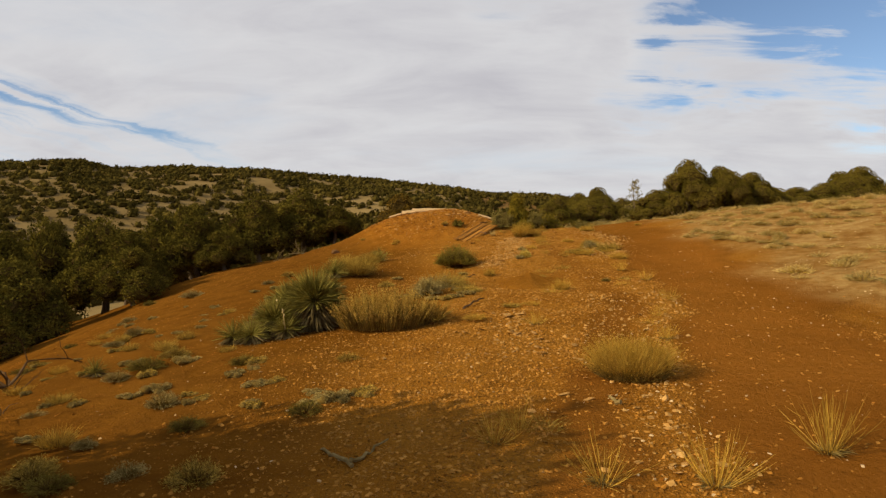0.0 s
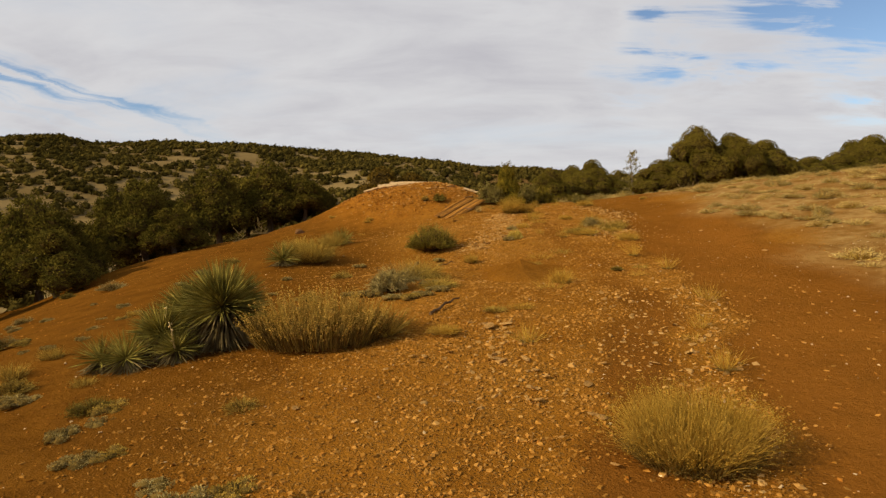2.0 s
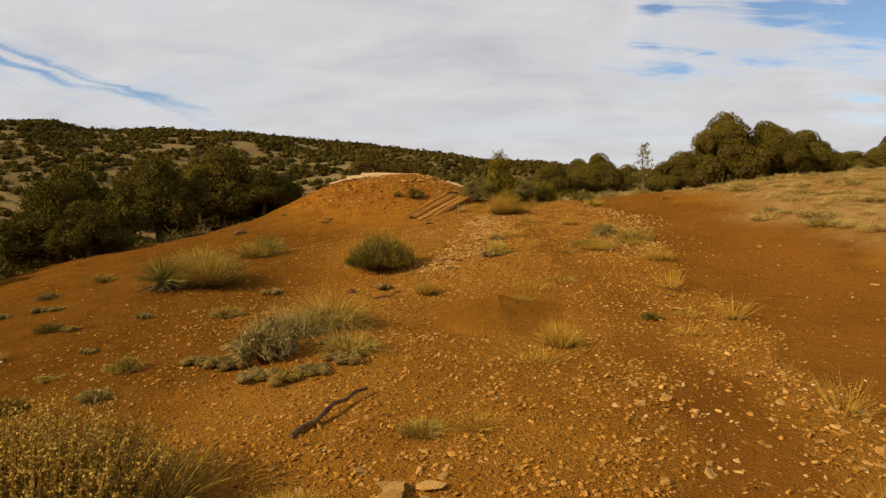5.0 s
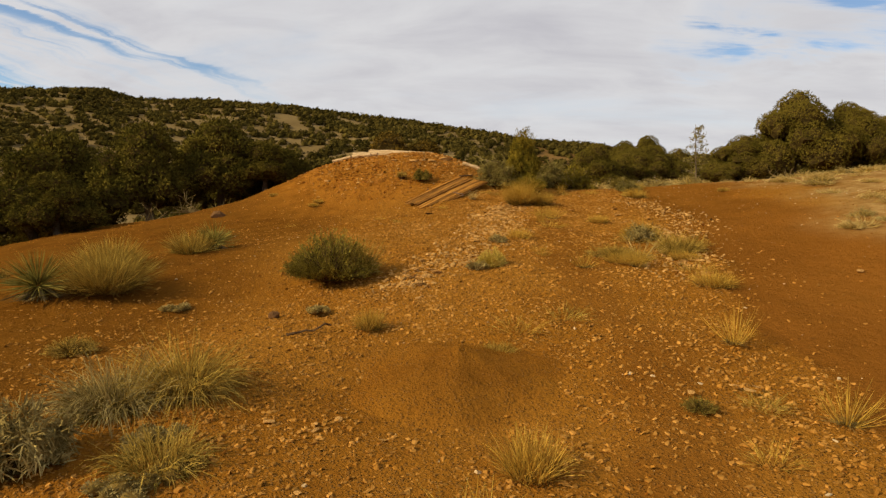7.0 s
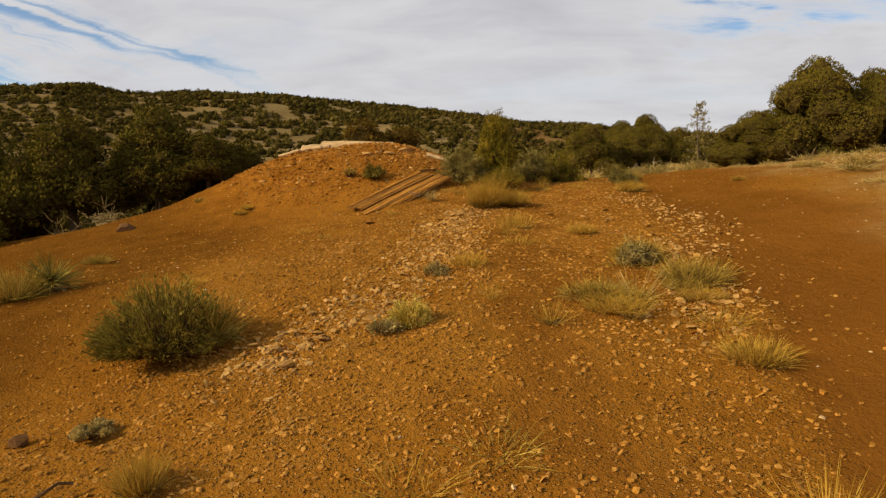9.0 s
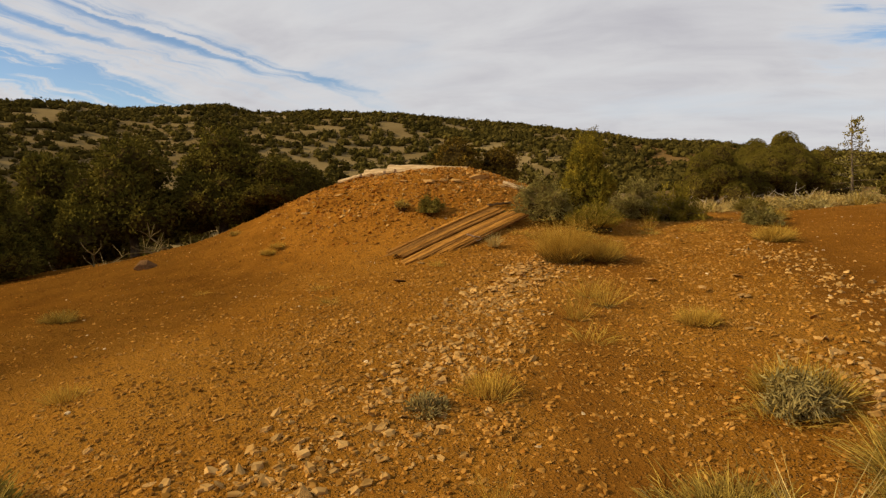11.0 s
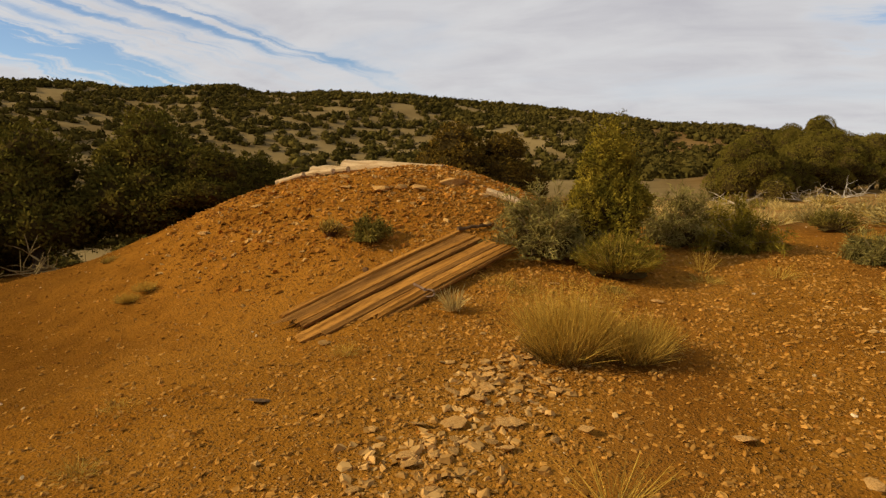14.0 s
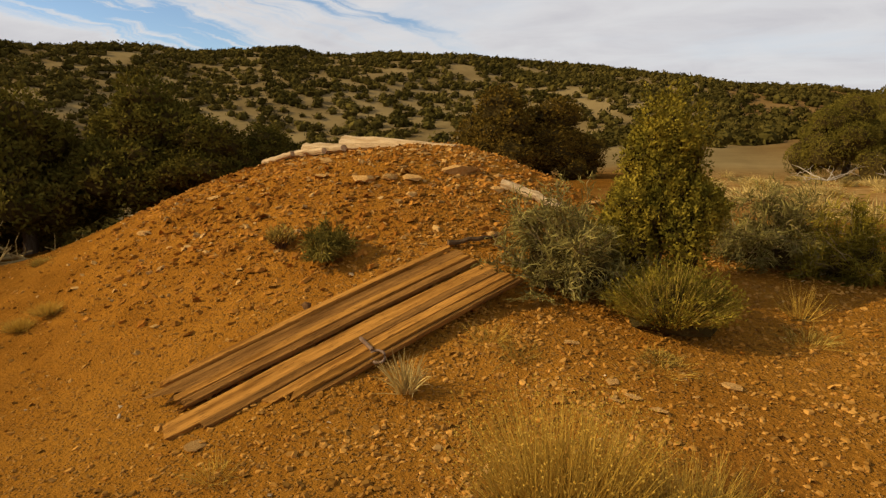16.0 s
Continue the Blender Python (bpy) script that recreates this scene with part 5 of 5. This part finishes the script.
def far_woods():
    """The scattered junipers of the far hill."""
    rng = np.random.default_rng(31)
    V, F, n = [], [], 0
    spots = []
    while len(spots) < 9000:
        az, d = rng.uniform(-70, 34), 44 + 178 * math.sqrt(rng.uniform(0, 1))
        x, y = d * math.sin(radians(az)), 8 + d * math.cos(radians(az))
        if 7 < x < 16 and y < 60 or (d < 75 and rng.uniform() < 0.35) or (az > -14 and d < 70):
            continue
        open_ground = noise.noise(Vector((x * 0.075, y * 0.19, 3.0))) + 0.5 * noise.noise(Vector((x * 0.2, y * 0.5, 7.0)))
        if open_ground > 0.19 + rng.uniform(-0.12, 0.2):
            continue
        spots.append((x, y, d))
    sx, sy = np.array([s[0] for s in spots]), np.array([s[1] for s in spots])
    for (x, y, d), z in zip(spots, height(sx, sy)):
        r = rng.uniform(0.6, 1.35) * (1.25 if d < 95 else 1.0)
        h = r * rng.uniform(0.8, 1.2)
        k = 120 if d < 95 else 34
        u = unit(rng, k)
        u[:, 2] = np.abs(u[:, 2])
        at = np.array([x, y, z]) + u * np.array([r, r, h]) * (rng.uniform(0.6, 1.05, (k, 1)))
        a, b, c = (unit(rng, k) * r * (0.26 if d < 95 else 0.36) for _ in range(3))
        V.append(np.stack([at + a, at + b, at + c], 1).reshape(-1, 3))
        F.append(n + np.arange(k * 3).reshape(-1, 3))
        n += k * 3
        lv, lf = lump((x, y, z + h * 0.3), (r * 0.72, r * 0.72, h * 0.58), rng, 1, 0.2)
        V.append(lv)
        F.append(np.array(lf) + n)
        n += len(lv)
    me = mesh_of("far_junipers", np.concatenate(V), np.concatenate(F), FAR_JUNIPER)
    tagged(new("far_junipers", me), "scattered dark junipers over the far hillside", "woods", kind="stuff")


far_woods()


# ---- boards, timbers and dead wood ----
def board_mesh(length, width, thick, seed, mat=PLANK, broken=0.022):
    """A weathered board along x, worn at the edges and ends, slightly bowed."""
    rng = np.random.default_rng(seed)
    V, F, n = [], [], 10
    for i in range(n + 1):
        u = i / n
        bow = 0.012 * math.sin(math.pi * u) + rng.normal() * 0.0015
        w = width * (1 + rng.normal() * 0.015) * (0.93 if i in (0, n) else 1)
        for k, (sy, sz) in enumerate(((-1, -0.6), (-0.94, -1), (0.94, -1), (1, -0.6), (1, 0.55), (0.93, 1), (-0.93, 1), (-1, 0.55))):
            x = length * u + (rng.normal() * (broken if i == 0 else 0.02) if i in (0, n) else 0)
            V.append((x, sy * w / 2 + rng.normal() * 0.0015, sz * thick / 2 + bow))
    for i in range(n):
        for k in range(8):
            F.append((i * 8 + k, i * 8 + (k + 1) % 8, (i + 1) * 8 + (k + 1) % 8, (i + 1) * 8 + k))
    F += [tuple(range(8))[::-1], tuple(range(n * 8, n * 8 + 8))]
    return mesh_of("board", V, F, mat)


def plank_panel():
    top = new("plank_panel")
    foot, head, side = Vector((0.36, 22.33, 1.19)), Vector((1.46, 24.12, 1.74)), Vector((2.08, 23.69, 1.62))
    ax = (head - foot).normalized()
    nz = ax.cross(side - head).normalized() * -1
    if nz.z < 0:
        nz = -nz
    ay = nz.cross(ax)
    base = Matrix.Translation(foot) @ Matrix((ax, ay, nz)).transposed().to_4x4()
    top.matrix_basis = base
    # start along the length, offset across, length, width, lift
    for k, (s, o, l, w, z, turn) in enumerate(((0.0, -0.03, 2.12, 0.058, 0.014, 0.4), (0.05, -0.128, 2.07, 0.125, 0.0, -0.2), (0.02, -0.225, 2.10, 0.062, 0.008, 0.1), (0.04, -0.292, 2.08, 0.066, 0.004, -0.5),
                                               (-0.12, -0.452, 2.24, 0.135, 0.004, -0.5), (0.03, -0.562, 2.07, 0.078, 0.010, 0.2), (0.38, -0.642, 1.74, 0.074, 0.008, 0.4), (0.40, -0.712, 1.73, 0.058, 0.016, -0.3), (0.60, -0.765, 1.54, 0.04, 0.002, 0.5))):
        old = k in (1, 3, 5, 8)
        part("board", board_mesh(l, w, 0.03, 300 + k, OLD_PLANK if old else PLANK, 0.06 if k in (1, 6, 7, 8) else 0.025), top, at=pose(s, o, z, (-3, 2, -1, 1, 2, -2, -1, 3, 0)[k], 0, turn))
    for s in (0.75, 1.75):
        part("batten", board_mesh(0.74, 0.07, 0.03, 320), top, "nailed cross batten", at=pose(s, -0.02, -0.036, 0, 0, -90))
    V, F = joined([tube([(0, 0, 0), (-0.02, -0.16, 0.004)], (0.012, 0.012), 6)])
    hasp = part("hasp", mesh_of("hasp", V, F, RUST), top, "rusted iron hasp strap", at=pose(1.0, -0.56, 0.045))
    ring = [(0.055 * math.cos(a), 0.038 * math.sin(a), 0) for a in np.linspace(0, 2 * math.pi, 15)]
    V, F = tube(ring, [0.008] * 15, 6)
    part("ring", mesh_of("ring", V, F, RUST, True), hasp, "iron ring", at=pose(-0.025, -0.215, -0.012, 25, 0, -80))
    tagged(top, "sloping panel of weathered brown planks on red earth", "planks")


plank_panel()


def timber(name, a, b, ra, rb, seed, mat, label, category, group="", loose=0.006, sides=9, lift=1.0):
    rng = np.random.default_rng(seed)
    a, b = Vector(a), Vector(b)
    a.z, b.z = ground_z(a.x, a.y) + ra * lift, ground_z(b.x, b.y) + rb * lift
    n = 7
    pts = [Vector((0, 0, 0)).lerp(Vector(((b - a).length, 0, 0)), i / n) + Vector((0, rng.normal() * loose, rng.normal() * loose)) for i in range(n + 1)]
    V, F = tube(pts, [ra + (rb - ra) * i / n for i in range(n + 1)], sides, 0.14, rng)
    ob = new(name, mesh_of(name, V, F, mat))
    d = (b - a).normalized()
    ob.matrix_basis = Matrix.Translation(a) @ d.to_track_quat("X", "Z").to_matrix().to_4x4()
    return tagged(ob, label, category, group)


LOG = "bleached squared timber lying on the mound's crest"
timber("timber", (-1.32, 27.40, 2.42), (0.55, 26.72, 2.36), 0.115, 0.03, 1, TIMBER, LOG, "timber", "mound timbers")
timber("timber", (-1.75, 27.10, 2.33), (-1.0, 26.82, 2.32), 0.09, 0.05, 2, TIMBER, LOG, "timber", "mound timbers")
timber("timber", (-1.85, 26.9, 2.24), (-1.15, 26.6, 2.27), 0.05, 0.04, 3, TIMBER, LOG, "timber", "mound timbers")
timber("timber", (-2.3, 26.9, 2.07), (-1.75, 26.8, 2.18), 0.045, 0.04, 4, TIMBER, LOG, "timber", "mound timbers")
timber("timber", (1.46, 25.52, 2.09), (2.06, 25.42, 1.97), 0.05, 0.04, 5, TIMBER, "bleached broken log on the mound's shoulder", "timber", "mound timbers")
timber("stick", (1.42, 24.15, 1.75), (1.72, 24.45, 1.80), 0.022, 0.016, 7, DARK_TWIG, "dark stick at the plank panel's head", "stick", sides=6)
timber("stick", (0.28, 10.31, 0.27), (0.68, 10.98, 0.33), 0.02, 0.012, 8, DARK_TWIG, "dark crooked stick on gravel", "stick", loose=0.014, sides=6)
timber("stick", (0.40, 14.14, 0.565), (0.72, 14.40, 0.60), 0.012, 0.008, 9, DARK_TWIG, "thin dark twig on gravel", "stick", loose=0.012, sides=5)
timber("stick", (-0.71, 4.38, -0.09), (-1.02, 4.86, -0.10), 0.018, 0.010, 10, TWIG, "forked grey dead branch on the ground", "stick", "dead sticks", 0.02, 6)
timber("stick", (-0.70, 4.40, -0.09), (-0.48, 4.85, -0.04), 0.016, 0.008, 11, TWIG, "forked grey dead branch on the ground", "stick", "dead sticks", 0.02, 6)
timber("stick", (1.52, 5.42, 0.0), (1.46, 5.60, 0.01), 0.018, 0.012, 12, TWIG, "short grey stick on the ground", "stick", "dead sticks", 0.01, 6)


def dead_brush(x, y, r, h, stems, seed, mat, label):
    """Bare crooked branches from one foot."""
    rng = np.random.default_rng(seed)
    top = new("dead_branches")
    for k in range(stems):
        a = rng.uniform(0, 6.283)
        pts = wander((0, 0, 0), (math.cos(a), math.sin(a), rng.uniform(0.1, 1.2) * h / r), r * rng.uniform(0.7, 1.2), 5, 0.28, rng)
        q = [(p if p.z > 0.01 else Vector((p.x, p.y, 0.012))) for p in pts]
        pieces = [tube(q, np.linspace(0.022, 0.006, 6) * (0.6 + r * 0.4), 5)]
        for _ in range(3):
            b = q[rng.integers(2, 5)]
            sub = wander(b, rng.normal(size=3) + np.array([0, 0, 0.5]), r * 0.4, 3, 0.3, rng)
            pieces.append(tube(sub, (0.009, 0.007, 0.005, 0.003), 4))
        V, F = joined(pieces)
        part("branch", mesh_of("branch", V, F, mat), top)
    top.matrix_basis = spot(x, y)
    return tagged(top, label, "branches", "dead branches")


dead_brush(-6.4, 9.0, 1.3, 1.0, 7, 1, DARK_TWIG, "dark bare dead branches on the slope")
dead_brush(-5.2, 6.6, 0.9, 0.8, 5, 2, DARK_TWIG, "dark bare dead branches on the slope")
dead_brush(-5.8, 25.9, 1.0, 0.12, 8, 3, TWIG, "grey fallen branches under dark junipers")
dead_brush(-6.8, 24.9, 0.9, 0.1, 6, 4, TWIG, "grey fallen branches under dark junipers")
dead_brush(9.6, 43.2, 1.1, 0.7, 8, 5, DEAD, "bleached dead juniper limbs beside the track")
dead_brush(11.2, 44.0, 1.1, 0.6, 8, 6, DEAD, "bleached dead juniper limbs beside the track")
dead_brush(7.4, 43.0, 1.2, 0.7, 6, 7, DEAD, "bleached dead juniper limbs beside the track")
dead_brush(10.6, 27.8, 0.7, 0.12, 7, 8, TWIG, "bleached fallen branches under olive junipers")

ROCKS = np.random.default_rng(9)
for x, y, size, flat in ((1.02, 25.64, 0.24, 0.35), (0.66, 25.2, 0.13, 0.3), (0.22, 25.06, 0.14, 0.35), (0.44, 25.15, 0.10, 0.5), (1.46, 25.42, 0.13, 0.4), (1.68, 24.5, 0.09, 0.4), (1.32, 25.83, 0.12, 0.3), (-0.5, 25.6, 0.12, 0.3), (0.8, 24.85, 0.08, 0.5)):
    lay_stone("rock", stone_mesh(int(97 * x + 31 * y), STONE, flat, 16), x, y, size, ROCKS, "broken buff sandstone slab on the spoil mound", "rock", "mound rocks")
lay_stone("rock", stone_mesh(90, DARK_STONE, 0.6, 20), -3.98, 22.95, 0.25, ROCKS, "dark angular rock on the bare slope", "rock")
# a wooden block, made with the rock mesh and the dark stone material
lay_stone("rock", stone_mesh(91, DARK_STONE, 0.75, 18), 0.77, 23.2, 0.05, ROCKS, "small dark wooden block above the planks", "rock", tilt=5)
lay_stone("rock", stone_mesh(92, DARK_STONE, 0.7, 18), 0.02, 14.95, 0.07, ROCKS, "small dark rock on the slope", "rock")
lay_stone("wood_fragment", stone_mesh(93, DARK_TWIG, 0.14, 14), 1.0, 20.95, 0.11, ROCKS, "dark broken board fragment on gravel", "fragment")
lay_stone("stone", STONES[1], 0.95, 21.92, 0.07, ROCKS, "pale flat stone at the planks' foot", "stone", "loose stones")
lay_stone("stone", STONES[2], 0.95, 9.6, 0.09, ROCKS, "pale flat stone on gravel", "stone", "loose stones")
